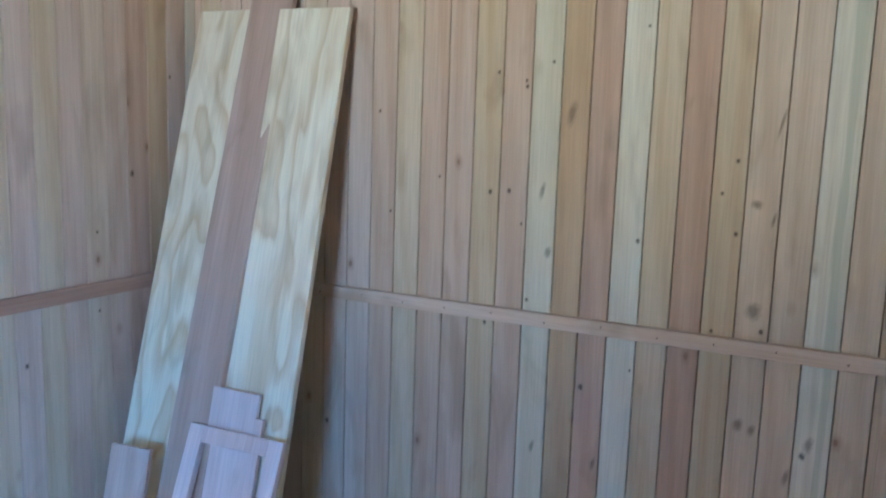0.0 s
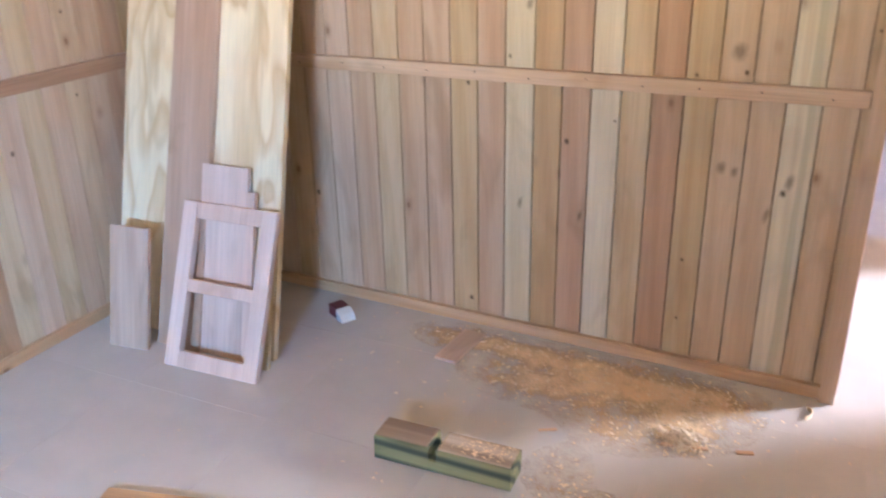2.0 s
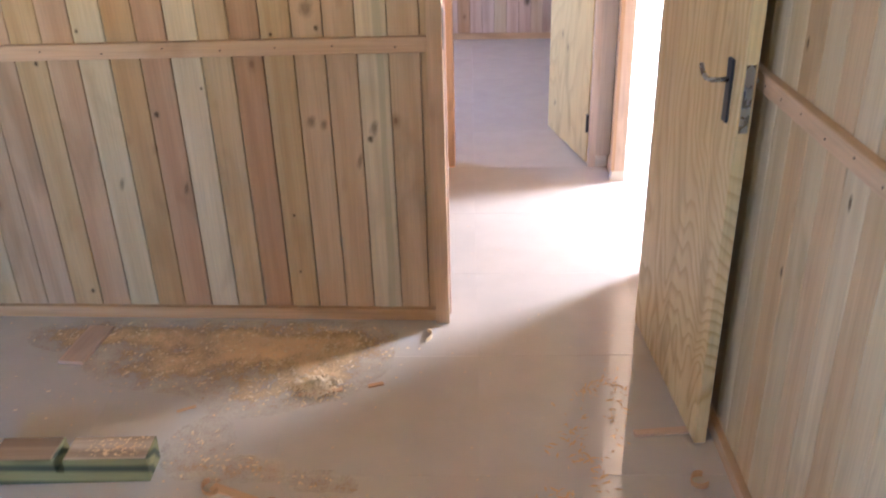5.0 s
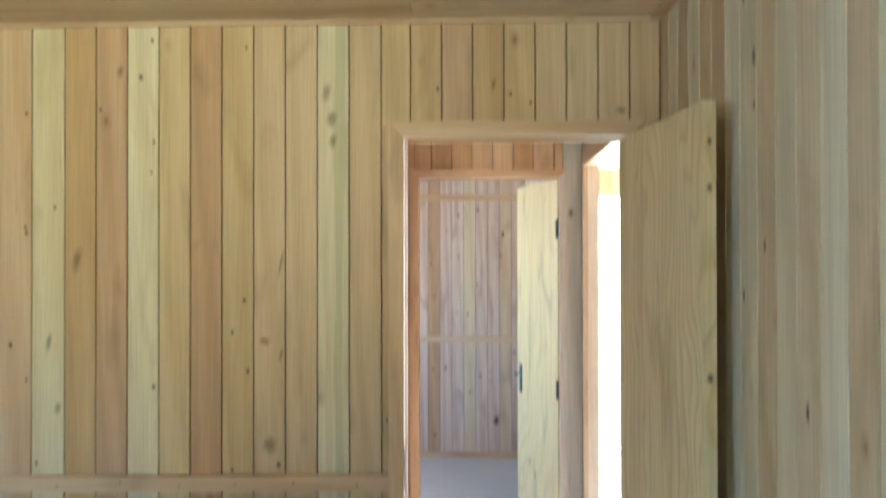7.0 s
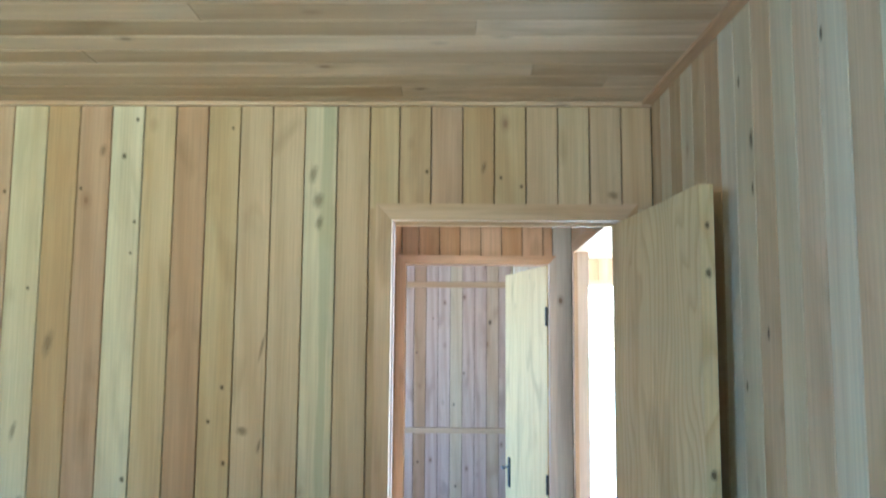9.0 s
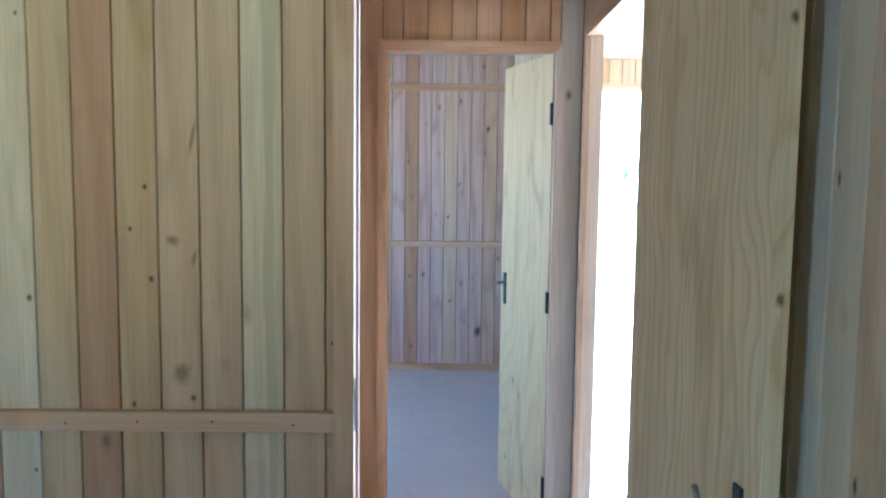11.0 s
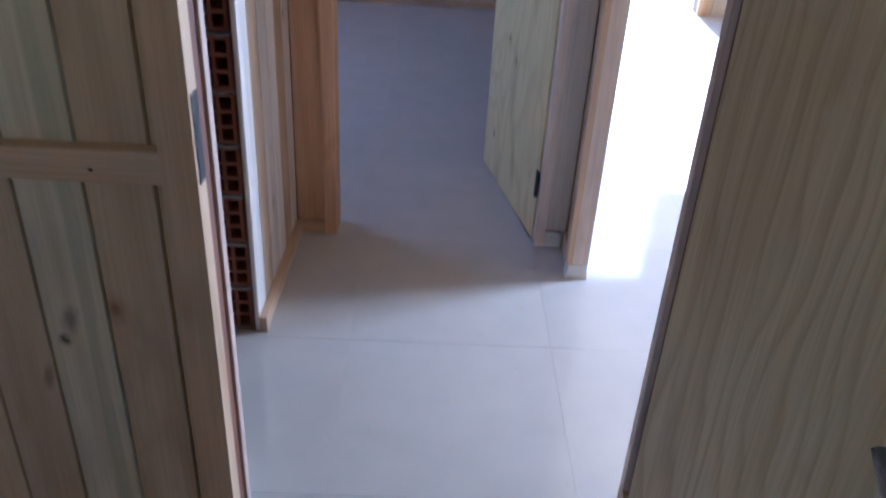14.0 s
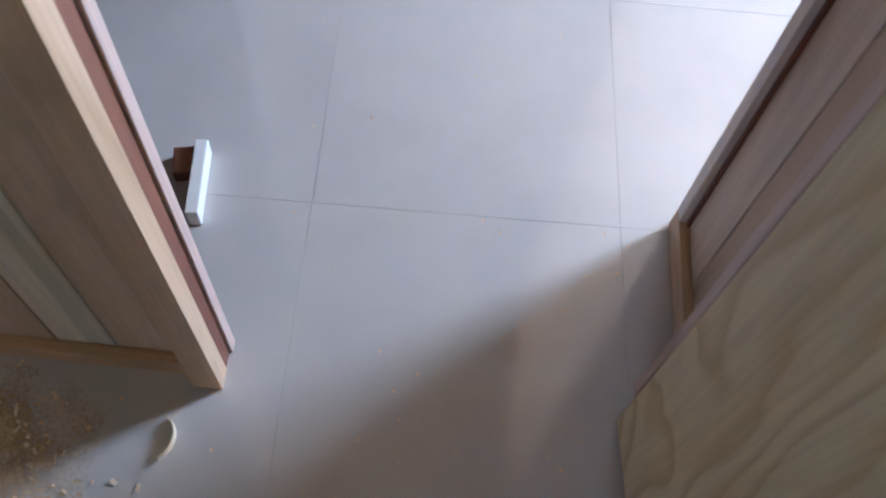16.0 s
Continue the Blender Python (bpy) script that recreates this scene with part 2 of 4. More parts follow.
TILE.node_tree.nodes["Principled BSDF"].inputs["Specular IOR Level"].default_value = 0.75
GROUT = plain("tile_grout", (0.52, 0.49, 0.46), 0.5, scale=120)
CORE = plain("wall_core", (0.14, 0.085, 0.05), 0.9, scale=20)
PLASTER = plain("wall_plaster", (0.62, 0.56, 0.48), 0.85, scale=14)
BRICK = plain("hollow_brick", (0.34, 0.115, 0.06), 0.85, spot=0.5, scale=45, bump_by=0.3)
MORTAR = plain("mortar", (0.36, 0.32, 0.28), 0.95, spot=0.4, scale=70, bump_by=0.4)
WHITE = plain("white_paint", (0.80, 0.79, 0.76), 0.45, spot=0.12)
STEEL = plain("lock_steel", (0.40, 0.43, 0.48), 0.28, metal=1.0, spot=0.1)
IRON = plain("dark_lock_metal", (0.07, 0.08, 0.10), 0.35, metal=0.8, spot=0.2)
HINGE = plain("hinge_metal", (0.06, 0.05, 0.05), 0.45, metal=0.7)
PACK_RED = plain("carton_dark_red", (0.14, 0.02, 0.03), 0.5)
PACK_WHITE = plain("carton_white", (0.75, 0.75, 0.74), 0.5)
EARTH = plain("sunlit_earth", (0.66, 0.60, 0.50), 0.95, spot=0.3, scale=3, bump_by=0.4)
BARK = plain("bark", (0.16, 0.11, 0.07), 0.9, spot=0.5)
LEAF = plain("leaf_green", (0.03, 0.10, 0.08), 0.6, spot=0.4)


# ---- building blocks ----
def add_box(bm, lo, hi, bevel=0.0):
    res = bmesh.ops.create_cube(bm, size=1.0)
    for v in res["verts"]:
        for i in range(3):
            v.co[i] = lo[i] + (v.co[i] + 0.5) * (hi[i] - lo[i])
    if bevel:
        edges = list({e for v in res["verts"] for e in v.link_edges})
        bmesh.ops.bevel(bm, geom=edges, offset=bevel, segments=2, affect="EDGES", profile=0.6)


def finish(name, bm, mat, smooth=False):
    me = bpy.data.meshes.new(name)
    bm.normal_update()
    bm.to_mesh(me)
    bm.free()
    me.materials.append(mat)
    if smooth:
        for p in me.polygons:
            p.use_smooth = True
    return me


def part(name, bm, mat, parent=None, label="", m=None, smooth=False):
    me = bm if isinstance(bm, bpy.types.Mesh) else finish(name, bm, mat, smooth)
    ob = new(name, me)
    if parent is not None:
        ob.parent = parent
    if m is not None:
        ob.matrix_basis = m
    return tagged(ob, label)


def box_part(name, lo, hi, mat, parent=None, label="", bevel=0.0):
    """A box whose origin is its middle, so that its grain is its own."""
    mid = [(a + b) / 2 for a, b in zip(lo, hi)]
    bm = bmesh.new()
    add_box(bm, [a - c for a, c in zip(lo, mid)], [b - c for b, c in zip(hi, mid)], bevel)
    return part(name, bm, mat, parent, label, Matrix.Translation(mid))


def empty_thing(name, place, label, category, group="", kind="", rz=0.0):
    ob = new(name)
    ob.matrix_basis = pose(*place, 0, 0, rz)
    ob.empty_display_size = 0.1
    return tagged(ob, label, category, group, kind)


def structure(name, boxes, mat, label, category):
    bm = bmesh.new()
    for lo, hi in boxes:
        add_box(bm, lo, hi)
    return tagged(part(name, bm, mat), label, category, kind="structure")


PITCH, THICK = 0.1, 0.012
plank_meshes = {}


def plank_mesh(height, kind, width=PITCH):
    """A tongued board: flat face, chamfered long edges; x across, z up, its back at y = 0 and its face at -THICK."""
    key = (round(height, 3), kind, round(width, 3))
    if key not in plank_meshes:
        w, c = width / 2 - 0.0011, 0.0018
        section = [(-w, 0), (-w, -THICK + 0.005), (-w + c, -THICK), (w - c, -THICK), (w, -THICK + 0.005), (w, 0)]
        bm = bmesh.new()
        low = [bm.verts.new((x, y, 0)) for x, y in section]
        top = [bm.verts.new((x, y, height)) for x, y in section]
        for i in range(len(section)):
            j = (i + 1) % len(section)
            bm.faces.new((low[i], low[j], top[j], top[i]))
        bm.faces.new(low[::-1])
        bm.faces.new(top)
        plank_meshes[key] = finish("plank", bm, PLANK[kind])
    return plank_meshes[key]


rng = random.Random(7)
KINDS = "cgtppcrtpccg"


def clad(parent, at, along, facing, lengths, tones=None):
    """Boards side by side on a wall. at: the plane; along: 'x' or 'y'; facing: +1 or -1;
    lengths: rows of (start, end, bottom, top)."""
    turn = {("x", -1): 0, ("x", 1): 180, ("y", -1): -90, ("y", 1): 90}[(along, facing)]
    for n, (a, b, z0, z1) in enumerate(lengths):
        kind = tones[n] if tones else rng.choice(KINDS)
        mid = (a + b) / 2
        place = (mid, at, z0) if along == "x" else (at, mid, z0)
        part("plank", plank_mesh(z1 - z0, kind, b - a), None, parent, m=pose(*place, 0, 0, turn))


def rows_between(start, end, z0, z1, anchor):
    """Board edges from start to end, on the raster through anchor."""
    edges = [start]
    k = math.ceil((start - anchor) / PITCH + 0.12)
    while anchor + k * PITCH < end - 0.012:
        edges.append(anchor + k * PITCH)
        k += 1
    edges.append(end)
    return [(a, b, z0, z1) for a, b in zip(edges, edges[1:])]


# ---- plan ----
WEST, EAST, SOUTH, NORTH = -1.965, 1.50, -2.0, 2.86      # faces of the boards in the room
ROOF = 2.42
T = THICK
HALL_W, HALL_E, HALL_N = 0.52, 1.494, 4.39
HALL_EN, LIVE_W = 1.456, 1.512                     # the hall narrows a little behind the opening
BACK_N, BACK_E, BACK_W = 7.35, 1.36, -1.5
LIVE_N, LIVE_E, LIVE_S = 7.5, 3.9, 1.2
DOOR_L, DOOR_R, DOOR_H = 0.715, 1.405, 2.05
FDOOR_L, FDOOR_R, FDOOR_H = 0.658, 1.345, 2.068
OPEN_S, OPEN_N, OPEN_H = 3.237, 4.178, 2.105
LDOOR_L, LDOOR_R, LDOOR_H = 1.60, 2.60, 2.185

# cores of the walls
wall_north = structure("wall_north", [((WEST - 0.12, NORTH + T, 0), (DOOR_L - 0.03, 2.90, ROOF)), ((DOOR_R + 0.03, NORTH + T, 0), (EAST + T, 2.90, ROOF)),
                       ((DOOR_L - 0.03, NORTH + T, DOOR_H + 0.03), (DOOR_R + 0.03, 2.90, ROOF))], CORE, "wall clad with tongue and groove softwood boards", "wall")
wall_east = structure("wall_east", [((EAST + T, SOUTH - 0.12, 0), (EAST + 0.11, 2.90, ROOF))], CORE, "pale softwood board wall beside the open door", "wall")
# unseen opening made for the added west lamp
WW_S, WW_N = -1.35, -0.75
wall_west = structure("wall_west", [((WEST - 0.12, SOUTH - 0.12, 0), (WEST - T, WW_S, ROOF)), ((WEST - 0.12, WW_N, 0), (WEST - T, NORTH + T, ROOF)),
                      ((WEST - 0.12, WW_S, 0), (WEST - T, WW_N, 1.3)), ((WEST - 0.12, WW_S, 1.9), (WEST - T, WW_N, ROOF))], CORE, "pinkish softwood board wall with a chair rail", "wall")
SW_L, SW_R, SW_B, SW_T = 0.12, 0.78, 1.22, 1.72
wall_south = structure("wall_south", [((WEST - T, SOUTH - 0.12, 0), (SW_L, SOUTH - T, ROOF)), ((SW_R, SOUTH - 0.12, 0), (EAST + 0.3, SOUTH - T, ROOF)),
                       ((SW_L, SOUTH - 0.12, 0), (SW_R, SOUTH - T, SW_B)), ((SW_L, SOUTH - 0.12, SW_T), (SW_R, SOUTH - T, ROOF))], CORE, "softwood board wall with a window opening", "wall")
hall_wall_west = structure("wall_hall_west", [((0.375, 3.985, 0), (HALL_W - T, HALL_N + T, ROOF)), ((0.375, 2.90, 2.1), (HALL_W - T, 3.985, ROOF))],
                           CORE, "hall wall of hollow bricks clad with boards", "wall")
hall_wall_north = structure("wall_hall_north", [((0.375, HALL_N + T, 0), (FDOOR_L - 0.02, 4.47, ROOF)), ((FDOOR_R + 0.02, HALL_N + T, 0), (LIVE_W, 4.47, ROOF)),
                            ((FDOOR_L - 0.02, HALL_N + T, FDOOR_H + 0.02), (FDOOR_R + 0.02, 4.47, ROOF))], CORE, "short hall end wall of orange pink boards, brightened as by warm bounced light", "wall")
hall_wall_east = structure("wall_hall_east", [((HALL_E + T, 2.90, 0), (HALL_E + 0.03, OPEN_S - 0.02, ROOF)), ((HALL_EN + T, OPEN_N + 0.02, 0), (HALL_EN + 0.045, HALL_N + T, ROOF)),
                           ((HALL_EN + T, OPEN_S - 0.02, OPEN_H + 0.02), (HALL_EN + 0.045, OPEN_N + 0.02, ROOF))], CORE, "hall wall with a cased opening to a bright room", "wall")
back_wall_north = structure("wall_back_north", [((BACK_W - 0.1, BACK_N + T, 0), (BACK_E + 0.1, BACK_N + 0.12, ROOF))], CORE, "far room wall of pinkish boards with two rails", "wall")
back_wall_east = structure("wall_back_east", [((BACK_E + T, 4.47, 0), (LIVE_W, BACK_N + T, ROOF))], CORE, "far room side wall of softwood boards", "wall")
structure("wall_back_west", [((BACK_W - 0.1, 4.3, 0), (BACK_W, 5.1, ROOF)), ((BACK_W - 0.1, 6.3, 0), (BACK_W, BACK_N + T, ROOF)),
                           ((BACK_W - 0.1, 5.1, 0), (BACK_W, 6.3, 0.9)), ((BACK_W - 0.1, 5.1, 2.1), (BACK_W, 6.3, ROOF))], PLASTER, "plain far room wall with a window opening", "wall")
structure("wall_side_room", [((WEST - 0.12, 2.90, 0), (WEST, 4.47, ROOF)), ((WEST, 4.37, 0), (0.375, 4.47, ROOF))], PLASTER, "plain unlit side room wall", "wall")
live_wall_north = structure("wall_living_north", [((LIVE_W, LIVE_N + T, 0), (LDOOR_L, LIVE_N + 0.12, ROOF)), ((LDOOR_R, LIVE_N + T, 0), (LIVE_E + 0.1, LIVE_N + 0.12, ROOF)),
                            ((LDOOR_L, LIVE_N + T, LDOOR_H), (LDOOR_R, LIVE_N + 0.12, ROOF))], CORE, "sunlit front room wall with an open doorway", "wall")
structure("wall_living_east", [((LIVE_E, LIVE_S - 0.1, 0), (LIVE_E + 0.1, 4.4, ROOF)), ((LIVE_E, 5.6, 0), (LIVE_E + 0.1, LIVE_N + T, ROOF)),
                           ((LIVE_E, 4.4, 0), (LIVE_E + 0.1, 5.6, 0.85)), ((LIVE_E, 4.4, 2.15), (LIVE_E + 0.1, 5.6, ROOF))], PLANK["t"], "board clad front room wall with a window opening", "wall")
structure("wall_living_west", [((LIVE_W - 0.02, BACK_N + 0.12, 0), (LIVE_W, LIVE_N + T, ROOF))], PLANK["t"], "short front room wall end", "wall")
structure("wall_living_south", [((EAST + 0.11, LIVE_S - 0.1, 0), (LIVE_E, LIVE_S, ROOF))], PLANK["t"], "board clad front room back wall", "wall")
structure("roof", [((WEST - 0.5, SOUTH - 0.6, ROOF + 0.02), (LIVE_E + 0.5, LIVE_N + 0.6, ROOF + 0.12))], CORE, "roof over the small wooden house", "roof")

# ceilings: boards along x in one mesh
bm = bmesh.new()
crng = random.Random(3)
y = SOUTH - 0.1
while y < LIVE_N + 0.1:
    x = WEST - 0.1 - crng.random() * 1.5
    while x < LIVE_E:
        end = x + crng.uniform(1.3, 3.2)
        if end > WEST:
            c, w, z = 0.003, PITCH, ROOF
            y0, y1, x0, x1 = y, y + w, max(x, WEST - 0.1) + 0.0008, min(end, LIVE_E) - 0.0008
            sect = [(y0, z + 0.018), (y0, z + 0.0045), (y0 + c, z), (y1 - c, z), (y1, z + 0.0045), (y1, z + 0.018)]
            lo = [bm.verts.new((x0, a, b)) for a, b in sect]
            hi = [bm.verts.new((x1, a, b)) for a, b in sect]
            for i in range(5):
                bm.faces.new((lo[i], hi[i], hi[i + 1], lo[i + 1]))
            bm.faces.new(lo)
            bm.faces.new(hi[::-1])
        x = end
    y += PITCH
ceiling = tagged(part("ceiling", bm, CEILING_WOOD), "softwood board ceiling with narrow grooves", "ceiling", kind="structure")

# floor bed; its tiles come at the end
floor = structure("floor", [((WEST - 0.12, SOUTH - 0.12, -0.12), (LIVE_E + 0.1, LIVE_N + 0.12, -0.0007))], GROUT, "glossy grey beige tile floor with wood dust", "floor")
bm = bmesh.new()
bmesh.ops.create_grid(bm, x_segments=1, y_segments=1, size=400)
ground = tagged(part("ground", bm, EARTH, m=Matrix.Translation((0, 0, -0.15))), "pale sunlit earth around the house", "ground", kind="structure")


# ---- trim ----
def trim(name, lo, hi, axis, label, category="trim", bevel=0.003):
    return tagged(box_part(name, lo, hi, TRIM[axis], None, "", bevel), label, category, kind="structure")


def sloped_rail(name, a, b, high, deep, label, mat=None, nails=0):
    """A rail from a to b (its lower back edge), slightly out of level."""
    a, b = Vector(a), Vector(b)
    d = b - a
    bm = bmesh.new()
    add_box(bm, (0, -deep, 0), (d.length, 0, high), 0.004)
    turn = math.degrees(math.atan2(d.y, d.x))
    ob = part(name, bm, mat or TRIM[0], None, "", pose(*a, 0, -math.degrees(math.asin(d.z / d.length)), turn))
    for k in range(nails):
        spot = bmesh.new()
        bmesh.ops.create_cone(spot, cap_ends=True, segments=8, radius1=0.0032, radius2=0.0026, depth=0.002,
                              matrix=pose((k + 0.5) * d.length / nails + 0.012 * math.sin(k * 5.1), -deep, high * (0.5 + 0.12 * math.sin(k * 3.7)), 90))
        part("nail", spot, HINGE, ob)
    return tagged(ob, label, "rail", kind="structure")


sloped_rail("chair_rail", (WEST, NORTH, 0.938), (0.666, NORTH, 0.965), 0.05, 0.024, "nailed softwood chair rail across the boards", None, 14)
sloped_rail("chair_rail", (WEST, 0.0, 0.95), (WEST, NORTH, 0.944), 0.055, 0.024, "reddish chair rail on the side wall, darkened for its shade", SHADED_RAIL)
east_rail = sloped_rail("chair_rail", (EAST, NORTH, 1.01), (EAST, SOUTH, 1.03), 0.045, 0.024, "softwood chair rail behind the open door", None, 40)
sloped_rail("chair_rail", (BACK_W, BACK_N, 0.965), (BACK_E, BACK_N, 0.968), 0.045, 0.024, "pinkish chair rail in the far room")
sloped_rail("upper_rail", (BACK_W, BACK_N, 2.15), (BACK_E, BACK_N, 2.155), 0.05, 0.024, "high rail across the far room boards")
trim("baseboard_north", (WEST, NORTH - 0.022, 0), (0.668, NORTH, 0.045), 0, "low softwood baseboard along the board wall", "baseboard")
trim("baseboard_west", (WEST, SOUTH, 0), (WEST + 0.022, NORTH - 0.022, 0.045), 1, "low softwood baseboard", "baseboard")
east_base = trim("baseboard_east", (EAST - 0.022, SOUTH, 0), (EAST, NORTH - 0.022, 0.045), 1, "low reddish softwood baseboard", "baseboard")
trim("baseboard_hall_west", (HALL_W, 3.79, 0), (HALL_W + 0.022, HALL_N - 0.022, 0.05), 1, "reddish baseboard ending at bare bricks", "baseboard")
trim("baseboard_hall_north", (HALL_W, HALL_N - 0.022, 0), (FDOOR_L - 0.04, HALL_N, 0.035), 0, "short reddish baseboard in the hall corner", "baseboard")
tagged(box_part("baseboard_white", (FDOOR_R + 0.036, HALL_N - 0.02, 0), (HALL_EN - 0.02, HALL_N, 0.055), WHITE, bevel=0.003), "short white baseboard beside the far door", "baseboard", kind="structure")
trim("baseboard_hall_east", (HALL_E - 0.02, 2.91, 0), (HALL_E, OPEN_S, 0.06), 1, "reddish baseboard beside the bright opening", "baseboard")
trim("baseboard_back", (BACK_W, BACK_N - 0.022, 0), (BACK_E, BACK_N, 0.05), 0, "pink baseboard along the far wall", "baseboard")
trim("baseboard_living", (LDOOR_R + 0.25, LIVE_N - 0.022, 0), (LIVE_E, LIVE_N, 0.06), 0, "pale baseboard in the front room", "baseboard")
trim("cornice_north", (WEST, NORTH - 0.02, ROOF - 0.014), (EAST, NORTH, ROOF - 0.001), 0, "thin softwood ceiling trim", "trim")
east_cornice = trim("cornice_east", (EAST - 0.035, SOUTH, ROOF - 0.012), (EAST, NORTH - 0.02, ROOF - 0.001), 1, "flat softwood ceiling trim", "trim")
trim("cornice_west", (WEST, SOUTH, ROOF - 0.012), (WEST + 0.035, NORTH - 0.02, ROOF - 0.001), 1, "flat softwood ceiling trim", "trim")


# the east wall and its trim stand two degrees out of square with the north wall
splay = Matrix.Translation((EAST, NORTH, 0)) @ pose(0, 0, 0, 0, 0, 2.0) @ Matrix.Translation((-EAST, -NORTH, 0))
for ob in (wall_east, east_rail, east_base, east_cornice):
    ob.matrix_basis = splay @ ob.matrix_basis


# ---- doors ----
def mitred(bm, outline, y0, y1):
    """A flat piece with the outline (x, z) between two depths."""
    front = [bm.verts.new((x, y0, z)) for x, z in outline]
    back = [bm.verts.new((x, y1, z)) for x, z in outline]
    bm.faces.new(front)
    bm.faces.new(back[::-1])
    n = len(outline)
    for i in range(n):
        bm.faces.new((front[i], back[i], back[(i + 1) % n], front[(i + 1) % n]))
    bmesh.ops.recalc_face_normals(bm, faces=bm.faces)


def casing(parent, l, r, h, wl, wr, wt, y0, y1, m=None, mats=None, right_mat=None):
    """Mitred boards round an opening in the plane of x and z."""
    for name, outline, axis in (
            ("casing_side", [(l - wl, 0), (l, 0), (l, h), (l - wl, h + wt)], 2),
            ("casing_side", [(r, 0), (r + wr, 0), (r + wr, h + wt), (r, h)], 2),
            ("casing_head", [(l - wl + 0.0006, h + wt), (l + 0.0006, h), (r - 0.0006, h), (r + wr - 0.0006, h + wt)], 0)):
        bm = bmesh.new()
        mitred(bm, outline, y0, y1)
        part(name, bm, right_mat if right_mat and axis == 2 and outline[0][0] > l else (mats or TRIM)[axis], parent, m=m)


door_frame = empty_thing("door_1", (0, 0, 0), "softwood door frame with mitred casing in the board wall", "door frame", kind="structure")
casing(door_frame, DOOR_L, DOOR_R, DOOR_H, 0.048, 0.04, 0.05, 2.82, NORTH - 0.005)
# the inner strips have their lit edges put into a paler wood colour
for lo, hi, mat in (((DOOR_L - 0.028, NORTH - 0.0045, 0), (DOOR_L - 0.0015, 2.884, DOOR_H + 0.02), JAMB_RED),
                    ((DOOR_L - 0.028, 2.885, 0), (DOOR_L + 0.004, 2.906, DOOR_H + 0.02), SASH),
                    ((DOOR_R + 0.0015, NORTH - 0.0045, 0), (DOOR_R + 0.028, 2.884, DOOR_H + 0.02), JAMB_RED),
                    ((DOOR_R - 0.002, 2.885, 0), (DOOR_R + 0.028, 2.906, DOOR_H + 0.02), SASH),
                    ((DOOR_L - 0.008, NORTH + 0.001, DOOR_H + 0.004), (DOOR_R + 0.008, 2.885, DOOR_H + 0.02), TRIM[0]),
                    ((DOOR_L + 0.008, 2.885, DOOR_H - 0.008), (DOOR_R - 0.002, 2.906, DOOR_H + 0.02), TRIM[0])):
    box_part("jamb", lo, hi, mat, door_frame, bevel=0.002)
strike = box_part("strike_plate", (DOOR_L - 0.001, 2.828, 0.975), (DOOR_L + 0.0018, 2.852, 1.10), IRON, door_frame, "dark blue steel strike plate", 0.001)
box_part("strike_hole", (DOOR_L + 0.001, 2.834, 1.035), (DOOR_L + 0.0023, 2.846, 1.065), IRON, door_frame)


def door_leaf(name, hinge, angle, wide, high, label, flip, mat):
    """A flush leaf: hinge edge at the origin, x along its width, its seen face at y = 0 on the side of flip."""
    leaf = empty_thing(name, hinge, label, "door", rz=angle)
    thick = 0.033
    y0, y1 = (0, thick) if flip > 0 else (-thick, 0)
    bm = bmesh.new()
    add_box(bm, (0, y0, 0.008), (wide, y1, high), 0.002)
    part("panel", bm, mat, leaf)
    s = -1 if flip > 0 else 1
    face = 0.0
    for side, base in ((s, face), (-s, y1 if flip > 0 else y0)):
        deep = 0.046 if side == s else 0.018
        bm = bmesh.new()
        add_box(bm, (wide - 0.086, min(base, base + side * 0.007), 0.932), (wide - 0.054, max(base, base + side * 0.007), 1.086), 0.003)
        part("escutcheon", bm, IRON, leaf, "dark blue grey metal lock plate")
        if side == s:
            bm = bmesh.new()
            pts = [(wide - 0.07, base + side * 0.006, 1.036), (wide - 0.07, base + side * deep, 1.036), (wide - 0.095, base + side * (deep + 0.004), 1.034),
                   (wide - 0.125, base + side * (deep + 0.003), 1.039), (wide - 0.155, base + side * (deep - 0.002), 1.052)]
            tube(bm, pts, 0.006)
            part("lever", bm, STEEL, leaf, "polished curved lever handle", smooth=True)
        else:
            bm = bmesh.new()
            tube(bm, [(wide - 0.046, base + side * 0.006, 1.036), (wide - 0.046, base + side * 0.02, 1.036), (wide - 0.11, base + side * 0.021, 1.037)], 0.006)
            part("lever", bm, STEEL, leaf, "polished curved lever handle", smooth=True)
    bm = bmesh.new()
    mid = (y0 + y1) / 2
    add_box(bm, (wide - 0.001, mid - 0.011, 0.925), (wide + 0.0015, mid + 0.011, 1.086), 0.0005)
    lock = part("lock_faceplate", bm, STEEL, leaf, "steel lock faceplate on the edge")
    bm = bmesh.new()
    add_box(bm, (wide, mid - 0.006, 1.01), (wide + 0.012, mid + 0.006, 1.035), 0.002)
    part("latch", bm, STEEL, lock)
    for z in (0.22, 1.03, 1.82) if flip < 0 else ():
        bm = bmesh.new()
        bmesh.ops.create_cone(bm, cap_ends=True, segments=10, radius1=0.007, radius2=0.007, depth=0.09, matrix=Matrix.Translation((-0.004, s * 0.004, z)))
        add_box(bm, (-0.002, min(0, s * 0.002), z - 0.045), (0.022, max(0, s * 0.002), z + 0.045))
        part("hinge", bm, HINGE, leaf, "black steel butt hinge")
    return leaf


